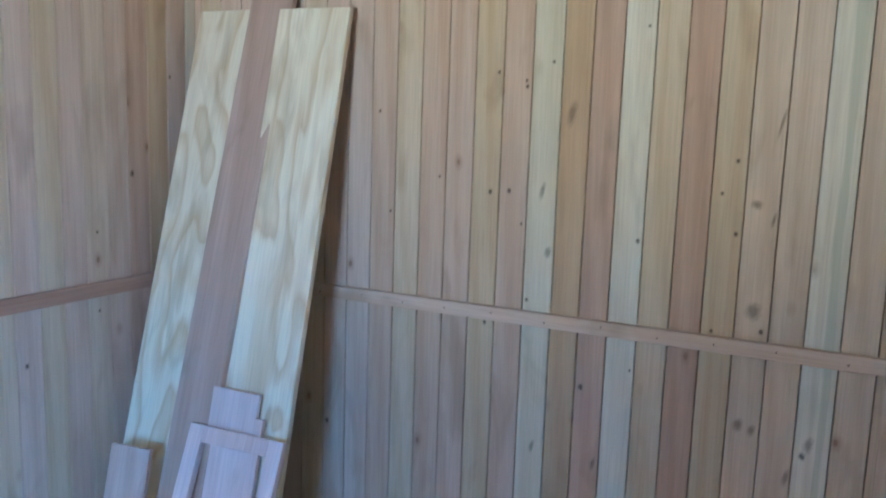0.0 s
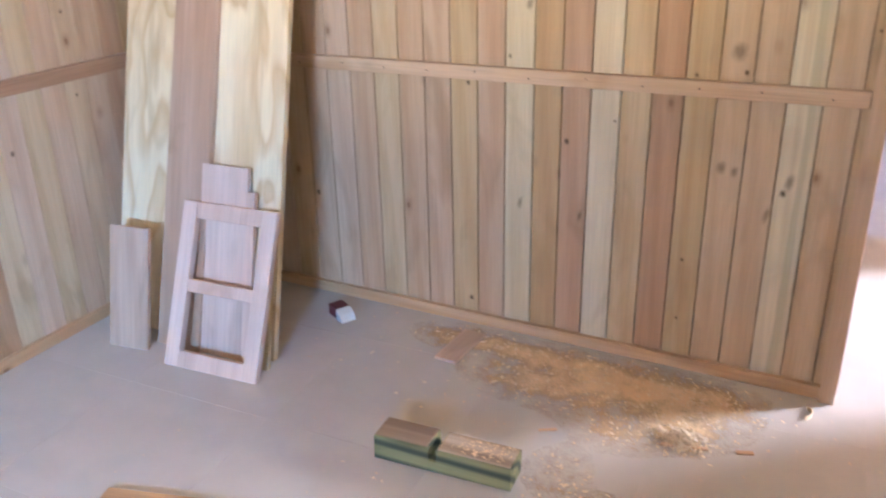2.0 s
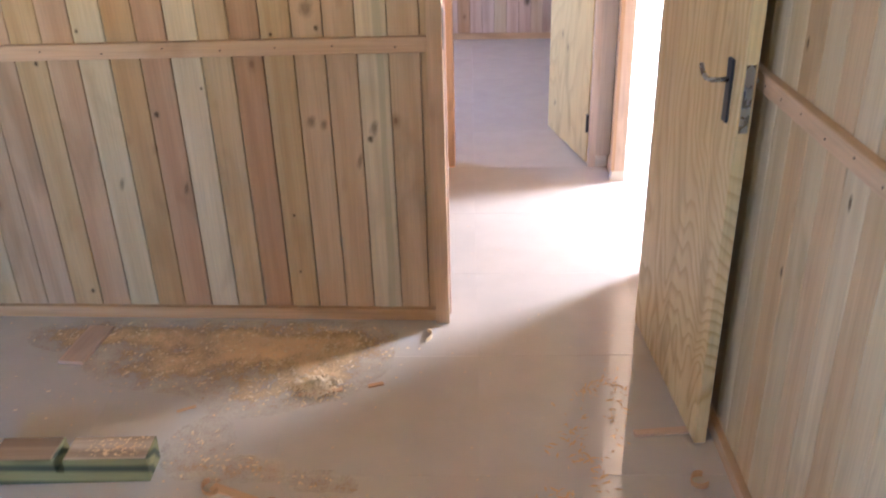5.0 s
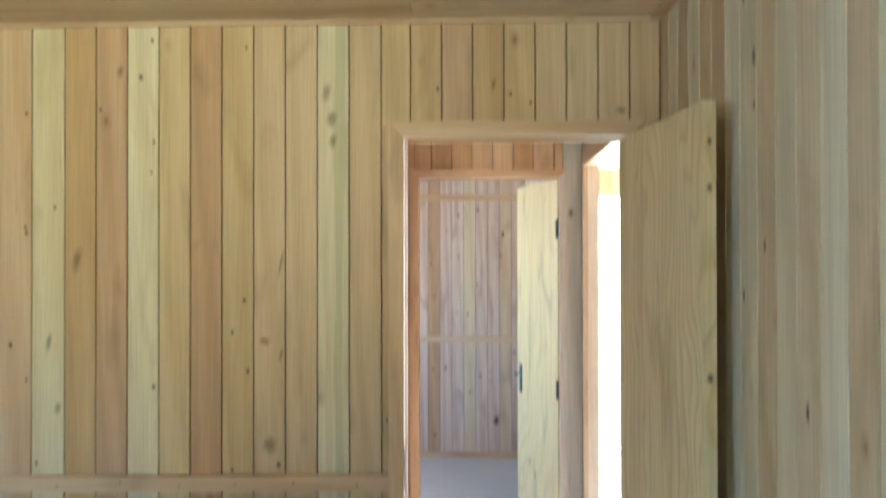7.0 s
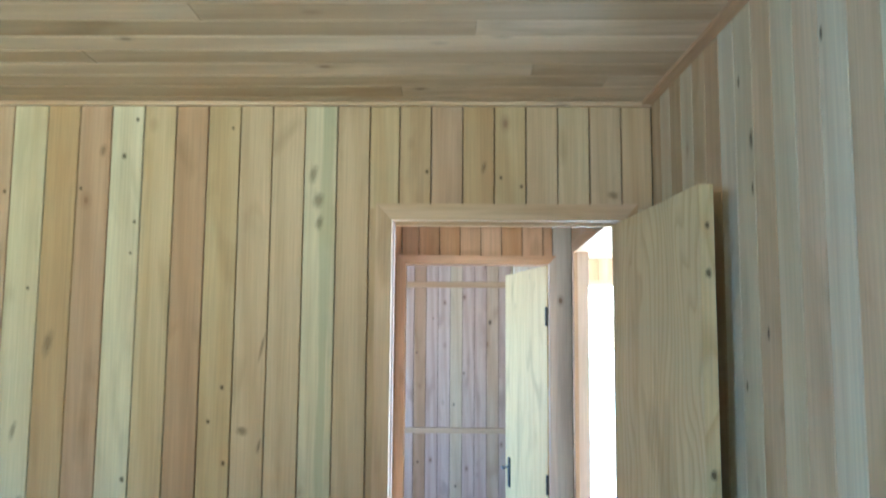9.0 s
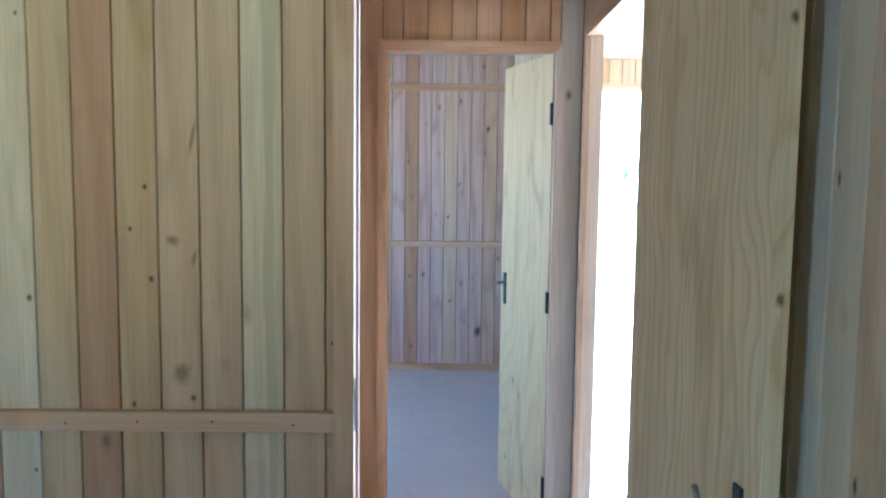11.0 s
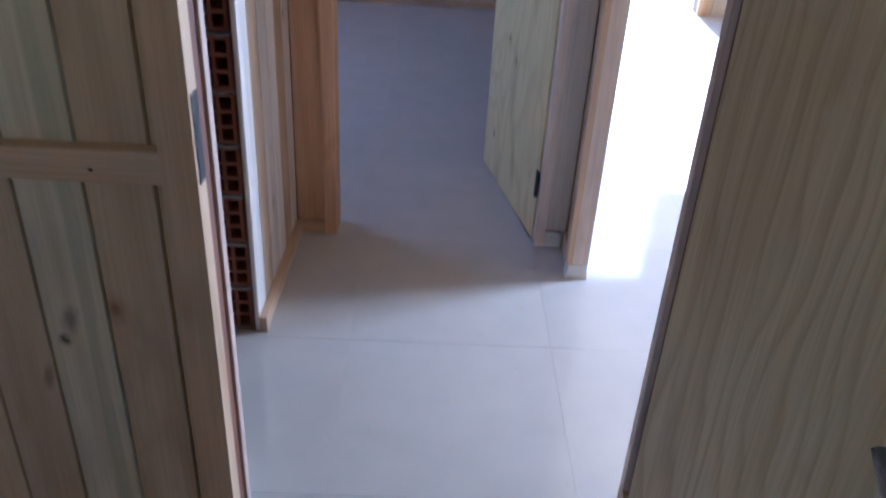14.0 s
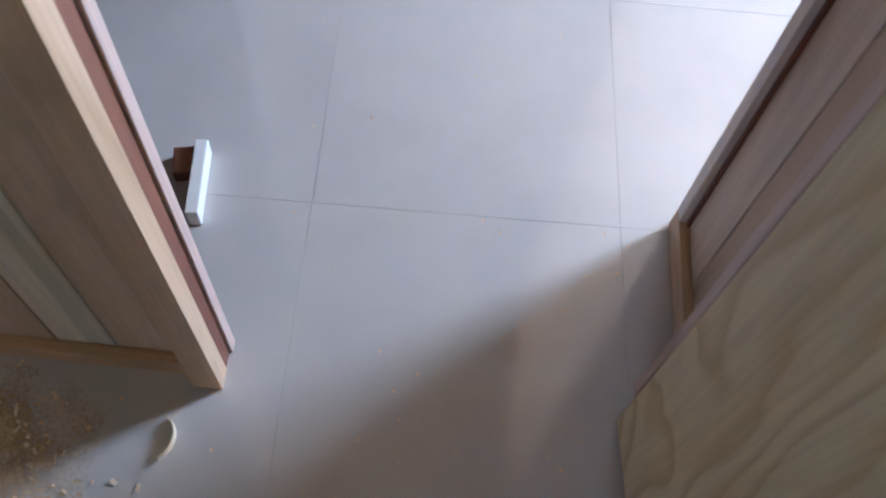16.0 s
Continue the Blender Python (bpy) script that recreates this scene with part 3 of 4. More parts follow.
def tube(bm, pts, r, seg=8):
    pts = [Vector(p) for p in pts]
    rings = []
    for i, p in enumerate(pts):
        d = (pts[min(i + 1, len(pts) - 1)] - pts[max(i - 1, 0)]).normalized()
        side = d.cross(Vector((0, 0, 1)))
        side = side.normalized() if side.length > 1e-4 else Vector((1, 0, 0))
        up = side.cross(d)
        rings.append([bm.verts.new(p + (side * math.cos(a) + up * math.sin(a)) * r) for a in (2 * math.pi * k / seg for k in range(seg))])
    for a, b in zip(rings, rings[1:]):
        for k in range(seg):
            bm.faces.new((a[k], a[(k + 1) % seg], b[(k + 1) % seg], b[k]))
    bm.faces.new(rings[0][::-1])
    bm.faces.new(rings[-1])
    bmesh.ops.recalc_face_normals(bm, faces=bm.faces)


door_leaf("door_leaf", (1.37, 2.838, 0), -83.8, 0.668, 2.038, "open pale plywood door leaf with steel lever handle", 1, DOOR_WOOD)
door_leaf("door_leaf", (1.338, 4.41, 0), 105.0, 0.64, 2.068, "pale plywood door leaf standing open into the far room", -1, SOFT_DOOR)

far_frame = empty_thing("door_2", (0, 0, 0), "orange softwood door frame at the hall end, brightened as by warm bounced light", "door frame", kind="structure")
casing(far_frame, FDOOR_L, FDOOR_R, FDOOR_H, 0.04, 0.036, 0.042, HALL_N - 0.02, HALL_N - 0.001, None, HALL_GLOW_TRIM, LIT_TRIM)
for lo, hi, axis in (((FDOOR_L - 0.02, HALL_N, 0), (FDOOR_L, 4.475, FDOOR_H + 0.02), 2), ((FDOOR_R, HALL_N, 0), (FDOOR_R + 0.02, 4.475, FDOOR_H + 0.02), 2),
                     ((FDOOR_L, HALL_N, FDOOR_H), (FDOOR_R, 4.475, FDOOR_H + 0.02), 0)):
    box_part("jamb", lo, hi, LIT_TRIM if lo[0] > 1 else HALL_GLOW_TRIM[axis], far_frame)

opening = empty_thing("door_3", (0, 0, 0), "cased opening without a leaf to the bright room", "door frame", kind="structure")
turned = pose(0, 0, 0, 0, 0, 90)
for name, outline, axis, face in (("casing_side", [(OPEN_S - 0.03, 0), (OPEN_S, 0), (OPEN_S, OPEN_H), (OPEN_S - 0.03, OPEN_H + 0.03)], 2, HALL_E),
                                  ("casing_side", [(OPEN_N, 0.05), (OPEN_N + 0.05, 0.05), (OPEN_N + 0.05, OPEN_H + 0.05), (OPEN_N, OPEN_H)], 2, HALL_EN),
                                  ("casing_head", [(OPEN_S + 0.02, OPEN_H + 0.05), (OPEN_S + 0.02, OPEN_H), (OPEN_N - 0.0006, OPEN_H), (OPEN_N + 0.0494, OPEN_H + 0.05)], 0, HALL_EN)):
    bm = bmesh.new()
    mitred(bm, outline, 0.001 - face, 0.019 - face)
    part(name, bm, LIT_TRIM if face == HALL_E else TRIM[axis], opening, m=turned)
# lit jamb faces are paler in colour than the shaded casing
for lo, hi, axis in (((HALL_E - 0.003, OPEN_S - 0.02, 0), (HALL_E + 0.034, OPEN_S - 0.003, OPEN_H + 0.02), 2), ((HALL_EN - 0.003, OPEN_N + 0.003, 0), (HALL_EN + 0.05, OPEN_N + 0.02, OPEN_H + 0.02), 2),
                     ((HALL_EN - 0.003, OPEN_S, OPEN_H + 0.003), (HALL_EN + 0.05, OPEN_N, OPEN_H + 0.02), 1)):
    box_part("jamb", lo, hi, LIT_TRIM if axis == 2 else HALL_GLOW_TRIM[axis], opening)
bm = bmesh.new()
mitred(bm, [(HALL_EN - 0.02, 0), (HALL_EN + 0.053, 0), (HALL_EN + 0.046, 0.05), (HALL_EN - 0.012, 0.05)], OPEN_N - 0.004, OPEN_N + 0.05)
part("foot_block", bm, WHITE, opening, "white painted foot of the casing")
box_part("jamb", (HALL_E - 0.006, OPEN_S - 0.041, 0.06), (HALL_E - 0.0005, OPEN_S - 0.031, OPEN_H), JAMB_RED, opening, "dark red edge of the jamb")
trim("baseboard_hall_far", (HALL_EN - 0.014, OPEN_N + 0.052, 0), (HALL_EN, HALL_N - 0.022, 0.065), 1, "reddish baseboard behind the bright opening", "baseboard")
front = empty_thing("door_4", (0, 0, 0), "sunlit frame of the open front doorway", "door frame", kind="structure")
casing(front, LDOOR_L, LDOOR_R, LDOOR_H, 0.04, 0.06, 0.05, LIVE_N - 0.02, LIVE_N - 0.001)

# ---- things in the room ----
def leaning(name, mat, left, right, lean, wide, high, thick, label, category="board", bevel=0.003):
    """A board that stands on the floor at left..right (x, y) and leans back; lean: degrees."""
    l, r = Vector((*left, 0)), Vector((*right, 0))
    turn = math.degrees(math.atan2(r.y - l.y, r.x - l.x))
    bm = bmesh.new()
    add_box(bm, (0, 0, 0), (wide, thick, high), bevel)
    ob = part(name, bm, mat)
    ob.matrix_basis = pose(l.x, l.y, 0, 0, 0, turn) @ pose(0, 0, 0, -lean)
    return tagged(ob, label, category)


leaning("pine_board", PINE, (-1.885, 2.272), (-1.535, 2.272), 14.8, 0.35, 2.11, 0.028, "wide pale pine board leaning on the wall", "board")
leaning("cedar_board", GREYPINK, (-1.605, 2.2), (-1.43, 2.2), 15.9, 0.20, 2.28, 0.024, "long brownish pink board leaning between pale boards", "board")
leaning("pine_board", PINE, (-1.415, 2.25), (-1.10, 2.27), 14.2, 0.305, 2.095, 0.028, "wide pale pine board with bold grain, leaning", "board")
leaning("plank_offcut", GREYPINK, (-1.758, 2.108), (-1.592, 2.134), 15, 0.168, 0.46, 0.02, "short pinkish plank leaning on the pine board", "board")


def window_sash(left, right, lean):
    l, r = Vector((*left, 0)), Vector((*right, 0))
    turn = math.degrees(math.atan2(r.y - l.y, r.x - l.x))
    ob = new("window_sash")
    ob.matrix_basis = pose(l.x, l.y, 0, 0, 0, turn) @ pose(0, 0, 0, -lean)
    tagged(ob, "small unglazed two light wooden window sash, leaning", "window sash")
    w, h, d = 0.395, 0.60, 0.03
    for name, lo, hi in (("stile", (0, 0, 0), (0.06, d, h)), ("stile", (w - 0.06, 0, 0), (w, d, h)),
                         ("bottom_rail", (0.06, 0.001, 0), (w - 0.06, d - 0.001, 0.06)), ("top_rail", (0.06, 0.001, h - 0.06), (w - 0.06, d - 0.001, h)),
                         ("glazing_bar", (0.06, 0.003, 0.275), (w - 0.06, d - 0.003, 0.32))):
        box_part(name, lo, hi, SASH, ob, bevel=0.003)
    return ob


window_sash((-1.468, 2.089), (-1.070, 2.118), 23.4)
leaning("panel_board", SASH, (-1.425, 2.212), (-1.225, 2.222), 14.6, 0.20, 0.70, 0.02, "pinkish panel board standing behind the sash", "board")
leaning("narrow_batten", SASH, (-1.222, 2.218), (-1.17, 2.222), 14.6, 0.035, 0.62, 0.02, "narrow pinkish batten behind the sash", "batten")
leaning("pine_strip", PINE, (-1.14, 2.20), (-1.08, 2.21), 16, 0.05, 0.57, 0.02, "yellow pine strip behind the sash", "batten")

# notched treated timber
block = empty_thing("timber_block", (-0.279, 2.013, 0), "short greenish treated timber block with a notch", "timber block", rz=4)
bm = bmesh.new()
mitred(bm, [(-0.215, 0.002), (0.214, 0), (0.216, 0.078), (-0.012, 0.081), (-0.013, 0.04), (-0.036, 0.041), (-0.038, 0.083), (-0.212, 0.084)], -0.05, 0.05)
bmesh.ops.bevel(bm, geom=bm.edges[:], offset=0.003, segments=2, affect="EDGES", profile=0.6)
for v in bm.verts:
    v.co.y += 0.003 * noise.noise(v.co * 14)
part("body", bm, TREATED, block)
for a, b, mat, tilt in ((-0.209, -0.041, SAWN, 0.0845), (-0.009, 0.212, SAWN_PALE, 0.0818)):
    bm = bmesh.new()
    add_box(bm, (a, -0.046, -0.003), (b, 0.046, 0.001), 0.0012)
    part("sawn_face", bm, mat, block, "dusty brown sawn face", pose(0, 0, tilt, 0, 0.75 if a > -0.1 else 0.3, 0))
chunk_rng = random.Random(21)
bm = bmesh.new()
for _ in range(150):      # dust and chips on its top
    x, y, l, a = chunk_rng.gauss(0.12, 0.06), chunk_rng.gauss(-0.01, 0.03), chunk_rng.uniform(0.003, 0.009), chunk_rng.uniform(0, math.tau)
    if not (0.01 < x < 0.205 and abs(y) < 0.042):
        continue
    ca, sa = math.cos(a) * l, math.sin(a) * l
    bm.faces.new([bm.verts.new(p) for p in ((x - ca, y - sa, 0.0813), (x + sa * 0.4, y - ca * 0.4, 0.0832), (x + ca, y + sa, 0.0815), (x - sa * 0.4, y + ca * 0.4, 0.0845))])
part("dust", bm, SHAVING, block, "pale chips on the sawn face")

# carton
box = empty_thing("carton", (-1.085, 2.675, 0), "small crushed dark red and white carton", "carton", rz=-28)
bm = bmesh.new()
add_box(bm, (-0.045, -0.03, 0), (0.02, 0.03, 0.045), 0.003)
part("body", bm, PACK_RED, box)
bm = bmesh.new()
mitred(bm, [(0.02, 0.001), (0.065, 0.001), (0.05, 0.028), (0.02, 0.044)], -0.032, 0.031)
part("flap", bm, PACK_WHITE, box, "white open carton flap")

tagged(part("board_offcut", (lambda b: (add_box(b, (-0.115, -0.045, 0), (0.115, 0.045, 0.012), 0.002), b)[1])(bmesh.new()), SASH_X, m=pose(-0.54, 2.645, 0.002, 0, 0, 87)),
       "thin board offcut lying in the shavings", "offcut")
tagged(part("wood_strip", (lambda b: (add_box(b, (-0.26, -0.012, 0), (0.26, 0.012, 0.012), 0.002), b)[1])(bmesh.new()), SASH_X, m=pose(0.34, 1.838, 0, 0, 0, -2)),
       "pale wooden strip lying on the tiles", "strip")
tagged(part("wood_strip", (lambda b: (add_box(b, (-0.08, -0.012, 0), (0.08, 0.012, 0.01), 0.002), b)[1])(bmesh.new()), SASH_X, m=pose(1.36, 2.228, 0, 0, 0, 8)),
       "short pinkish strip under the open door", "strip")
tagged(part("floor_plank", (lambda b: (add_box(b, (-0.32, -0.06, 0), (0.36, 0.0, 0.02), 0.003), b)[1])(bmesh.new()), OFFCUT, m=pose(-0.785, 1.574, 0, 0, 0, 16)),
       "pinkish plank lying on the floor", "board")

tagged(part("white_board_end", (lambda b: (add_box(b, (-0.012, -0.08, 0), (0.012, 0.08, 0.045), 0.003), b)[1])(bmesh.new()), WHITE, m=pose(0.592, 3.2, 0, 0, 0, 6)),
       "white painted board end lying on the hall tiles", "offcut")
tagged(part("brown_chip", (lambda b: (add_box(b, (-0.02, -0.03, 0), (0.02, 0.03, 0.03), 0.004), b)[1])(bmesh.new()), JAMB_RED, m=pose(0.556, 3.24, 0, 0, 0, 12)),
       "small dark brown wood chip on the hall tiles", "offcut")


def curl(name, place, turn, radius, wide, sweep, mat, label):
    """A curled shaving, standing on its edge."""
    bm = bmesh.new()
    n = 12
    for k in range(n):
        for a, b in ((k, k + 1),):
            vs = []
            for i, z in ((a, 0), (b, 0), (b, wide), (a, wide)):
                ang = sweep * i / n
                r = radius * (1 - 0.25 * i / n)
                vs.append((r * math.cos(ang), r * math.sin(ang), z + 0.004 * math.sin(ang * 2) * (z > 0)))
            for grow in (1.0,):
                inner = [bm.verts.new(v) for v in vs]
                outer = [bm.verts.new((v[0] * 1.06, v[1] * 1.06, v[2])) for v in vs]
                bm.faces.new(inner)
                bm.faces.new(outer[::-1])
                for p in range(4):
                    bm.faces.new((inner[p], outer[p], outer[(p + 1) % 4], inner[(p + 1) % 4]))
    bmesh.ops.remove_doubles(bm, verts=bm.verts, dist=0.00005)
    bmesh.ops.recalc_face_normals(bm, faces=bm.faces)
    return tagged(part(name, bm, mat, m=pose(*place, 0, 0, turn)), label, "shaving")


CURLWOOD = plain("fresh_shaving", (0.80, 0.66, 0.46), 0.6, spot=0.2)
curl("wood_curl", (0.618, 2.735, 0.0), -60, 0.045, 0.014, 1.9, CURLWOOD, "pale curled shaving beside the door casing")
curl("wood_curl", (0.12, 1.955, 0.0), 120, 0.03, 0.016, 3.6, OFFCUT, "brown curled shaving on the tiles")
curl("wood_curl", (0.29, 1.888, 0.0), 20, 0.026, 0.014, 4.0, OFFCUT, "brown curled shaving at the end of a splinter")
curl("wood_curl", (1.43, 2.02, 0.0), 70, 0.028, 0.018, 4.4, OFFCUT, "brown curled shaving near the wall foot")
for place, size, turn, label in (((0.21, 1.925, 0), (0.10, 0.014, 0.006), -22, "brown wooden splinter among shavings"), ((0.33, 2.395, 0), (0.07, 0.008, 0.006), 14, "long splinter beside the pile of shavings"),
                                 ((-0.07, 2.30, 0), (0.03, 0.006, 0.004), 30, "short splinter on the tiles"), ((0.50, 2.44, 0), (0.025, 0.008, 0.005), 20, "short splinter on the tiles")):
    bm = bmesh.new()
    add_box(bm, (-size[0], -size[1], 0), size, 0.0015)
    tagged(part("wood_splinter", bm, OFFCUT, m=pose(*place, 0, 0, turn)), label, "splinter")

# ---- hollow bricks at the open end of the hall wall ----
bm = bmesh.new()
BW, BH, BD, WEB = 0.125, 0.135, 0.19, 0.009
for k in range(4):
    x = k * (BW - WEB) / 3
    add_box(bm, (x, 0, 0), (x + WEB, BD, BH))
for k in range(4):
    z = k * (BH - WEB) / 3
    for c in range(3):
        x = c * (BW - WEB) / 3 + WEB
        add_box(bm, (x, 0.0008, z), (x + (BW - WEB) / 3 - WEB, BD, z + WEB))
brick_mesh = finish("brick", bm, BRICK)
mrng = random.Random(5)
z = 0.006
while z + BH < 2.1:
    part("brick", brick_mesh, None, hall_wall_west, m=pose(0.375 + mrng.uniform(-0.003, 0.003), 3.792 + mrng.uniform(0, 0.006), z, 0, 0, mrng.uniform(-1, 1)))
    bm = bmesh.new()
    bmesh.ops.create_grid(bm, x_segments=10, y_segments=6, size=0.5, matrix=Matrix.Diagonal((BW, BD, 1, 1)))
    for v in bm.verts:
        v.co.z = 0.0095 + 0.004 * noise.noise(Vector((v.co.x * 40, v.co.y * 40, z * 9)))
        v.co.y += 0.01 * noise.noise(Vector((v.co.x * 50, 3, z * 9)))
    ext = bmesh.ops.extrude_face_region(bm, geom=bm.faces[:])
    for v in ext["geom"]:
        if isinstance(v, bmesh.types.BMVert):
            v.co.z = 0.0
    bmesh.ops.recalc_face_normals(bm, faces=bm.faces)
    part("mortar_bed", bm, MORTAR, hall_wall_west, m=pose(0.4375, 3.888, z + BH - 0.002))
    z += 0.145
box_part("batten", (0.502, 3.80, 0.0), (HALL_W - T - 0.001, 3.83, 2.1), JAMB_RED, hall_wall_west)


# ---- shavings and dust ----
srng = random.Random(11)
DUST = plain("sawdust", (0.66, 0.46, 0.27), 0.95, spot=0.35, scale=90, bump_by=0.5)
DUST_FILM = plain("sawdust_film", (0.86, 0.62, 0.36), 0.95, spot=0.12, scale=90, bump_by=0.2)
film_tree = DUST_FILM.node_tree
film_co = film_tree.nodes.new("ShaderNodeTexCoord").outputs["Object"]
film_split = film_tree.nodes.new("ShaderNodeSeparateXYZ")
film_tree.links.new(film_co, film_split.inputs[0])
grain = texture(film_tree, "ShaderNodeTexNoise", film_co, 150.0, Detail=3.0).outputs["Fac"]
cloud = texture(film_tree, "ShaderNodeTexNoise", film_co, 17.0, Detail=3.0).outputs["Fac"]
# the thinner the dust, the more of the tile shows between its grains
cover = math_node(film_tree, "ADD", math_node(film_tree, "MULTIPLY", math_node(film_tree, "SUBTRACT", film_split.outputs[2], 0.0005), 600.0), math_node(film_tree, "MULTIPLY", math_node(film_tree, "ADD", grain, cloud), 0.75))
film_tree.links.new(ramp(film_tree, math_node(film_tree, "MULTIPLY", cover, 0.5), [(0.34, 0.0), (0.72, 0.9)]), film_tree.nodes["Principled BSDF"].inputs["Alpha"])
# heaps: x, y, spread x, spread y, weight
HEAPS = ((0.10, 2.66, 0.22, 0.10, 1.0), (-0.32, 2.72, 0.26, 0.06, 0.75), (-0.22, 2.55, 0.14, 0.09, 0.5), (0.30, 2.50, 0.10, 0.09, 0.8), (0.36, 2.68, 0.12, 0.08, 0.55),
         (0.12, 2.38, 0.12, 0.08, 0.35), (0.02, 2.12, 0.08, 0.10, 0.22), (-0.62, 2.70, 0.10, 0.06, 0.4), (0.16, 2.03, 0.10, 0.04, 0.3), (0.40, 1.97, 0.08, 0.05, 0.24), (-0.42, 1.86, 0.05, 0.03, 0.25), (0.0, 2.55, 0.35, 0.12, 0.3))


def density(x, y):
    return sum(w * math.exp(-((x - a) / sa) ** 2 - ((y - b) / sb) ** 2) for a, b, sa, sb, w in HEAPS)


bm = bmesh.new()
CELL = 0.009
verts = {}


def dust_vert(i, j):
    if (i, j) not in verts:
        x, y = -0.9 + i * CELL, 1.95 + j * CELL
        d = density(x, y)
        h = 0.0012 * min(d, 1.0) * (1.0 + 0.35 * noise.noise(Vector((x * 14, y * 14, 0))))
        verts[(i, j)] = bm.verts.new((x, y, 0.0005 + h))
    return verts[(i, j)]


for i in range(160):
    for j in range(97):
        x, y = -0.9 + i * CELL, 1.95 + j * CELL
        if y > NORTH - 0.036 or x > 0.655:
            continue
        d = density(x, y)
        if d > 0.04:
            bm.faces.new((dust_vert(i, j), dust_vert(i + 1, j), dust_vert(i + 1, j + 1), dust_vert(i, j + 1)))
tagged(part("sawdust", bm, DUST_FILM, smooth=True), "thin orange sawdust lying along the board wall", "sawdust", kind="stuff")


def scatter(name, count, mat, size, spread, label):
    """Loose flakes: bent slips of wood, thrown by the density of the heaps."""
    bm = bmesh.new()
    made = 0
    while made < count:
        x, y = srng.uniform(-0.95, 0.7), srng.uniform(1.85, NORTH - 0.03)
        d = density(x, y)
        if srng.random() > d * spread + 0.004:
            continue
        made += 1
        l, w, a = srng.uniform(*size), srng.uniform(0.0015, 0.004), srng.uniform(0, math.tau)
        ca, sa = math.cos(a), math.sin(a)
        z0, lift = 0.001 + 0.003 * d * srng.random(), srng.uniform(0.0, 0.3) * l
        pts = [(-l / 2, 0.0), (0.0, lift), (l / 2, srng.uniform(0, 0.3) * l)]
        rows_ = [[bm.verts.new((x + ca * u - sa * s * w, y + sa * u + ca * s * w, z0 + v + 0.0008 * (s > 0))) for s in (-1, 1)] for u, v in pts]
        for p, q in zip(rows_, rows_[1:]):
            bm.faces.new((p[0], q[0], q[1], p[1]))
    return tagged(part(name, bm, mat), label, "shavings", kind="stuff")


scatter("wood_shavings", 900, SHAVING, (0.003, 0.008), 1.0, "loose wood shavings scattered on the tiles")
scatter("pale_shavings", 380, CURLWOOD, (0.006, 0.018), 0.5, "pale curled shavings scattered on the tiles")
# a heap of fresh shavings
bm = bmesh.new()
for _ in range(420):
    r, a = abs(srng.gauss(0, 0.035)), srng.uniform(0, math.tau)
    x, y, l = 0.315 + r * math.cos(a) * 1.3, 2.425 + r * math.sin(a), srng.uniform(0.008, 0.02)
    z0, b = max(0.001, 0.026 * (1 - r / 0.06)) * srng.random(), srng.uniform(0, math.tau)
    pts = [Vector((x + math.cos(b) * u * l, y + math.sin(b) * u * l, z0 + l * 0.4 * math.sin(u * 3.1) + 0.001)) for u in (0, 0.33, 0.66, 1)]
    side = Vector((-math.sin(b), math.cos(b), 0.15)) * 0.003
    rr = [[bm.verts.new(p - side), bm.verts.new(p + side + Vector((0, 0, 0.001)))] for p in pts]
    for p, q in zip(rr, rr[1:]):
        bm.faces.new((p[0], q[0], q[1], p[1]))
tagged(part("shavings_heap", bm, CURLWOOD), "small heap of pale curled shavings", "shavings", kind="stuff")
# trodden shavings before the open door
bm = bmesh.new()
for _ in range(420):
    u = srng.random()
    x, y = 1.24 - 0.16 * u + srng.gauss(0, 0.05), 2.52 - 0.6 * u + srng.gauss(0, 0.03)
    if noise.noise(Vector((x * 14, y * 11, 2))) < 0.02:
        continue
    l, a = srng.uniform(0.005, 0.018), srng.uniform(0, math.tau)
    ca, sa = math.cos(a) * l, math.sin(a) * l
    bm.faces.new([bm.verts.new(p) for p in ((x - ca, y - sa, 0.0005), (x + sa * 0.25, y - ca * 0.25, 0.0012), (x + ca, y + sa, 0.0006), (x - sa * 0.25, y + ca * 0.25, 0.002))])
tagged(part("trodden_shavings", bm, DUST), "trodden shavings on the tiles before the door", "shavings", kind="stuff")
# crumbs over the wider floor, room and hall
bm = bmesh.new()
for _ in range(420):
    x, y = srng.uniform(-1.2, 1.42), srng.uniform(1.2, 4.2)
    if y > 2.8 and not 0.75 < x < 1.4:
        continue
    l, a = srng.uniform(0.002, 0.006), srng.uniform(0, math.tau)
    ca, sa = math.cos(a) * l, math.sin(a) * l
    vs = [bm.verts.new(p) for p in ((x - ca, y - sa, 0.0005), (x + sa * 0.5, y - ca * 0.5, 0.0015), (x + ca, y + sa, 0.0005), (x - sa * 0.5, y + ca * 0.5, 0.0025))]
    bm.faces.new(vs)
tagged(part("floor_crumbs", bm, SHAVING), "fine wood crumbs on the tiles", "crumbs", kind="stuff")


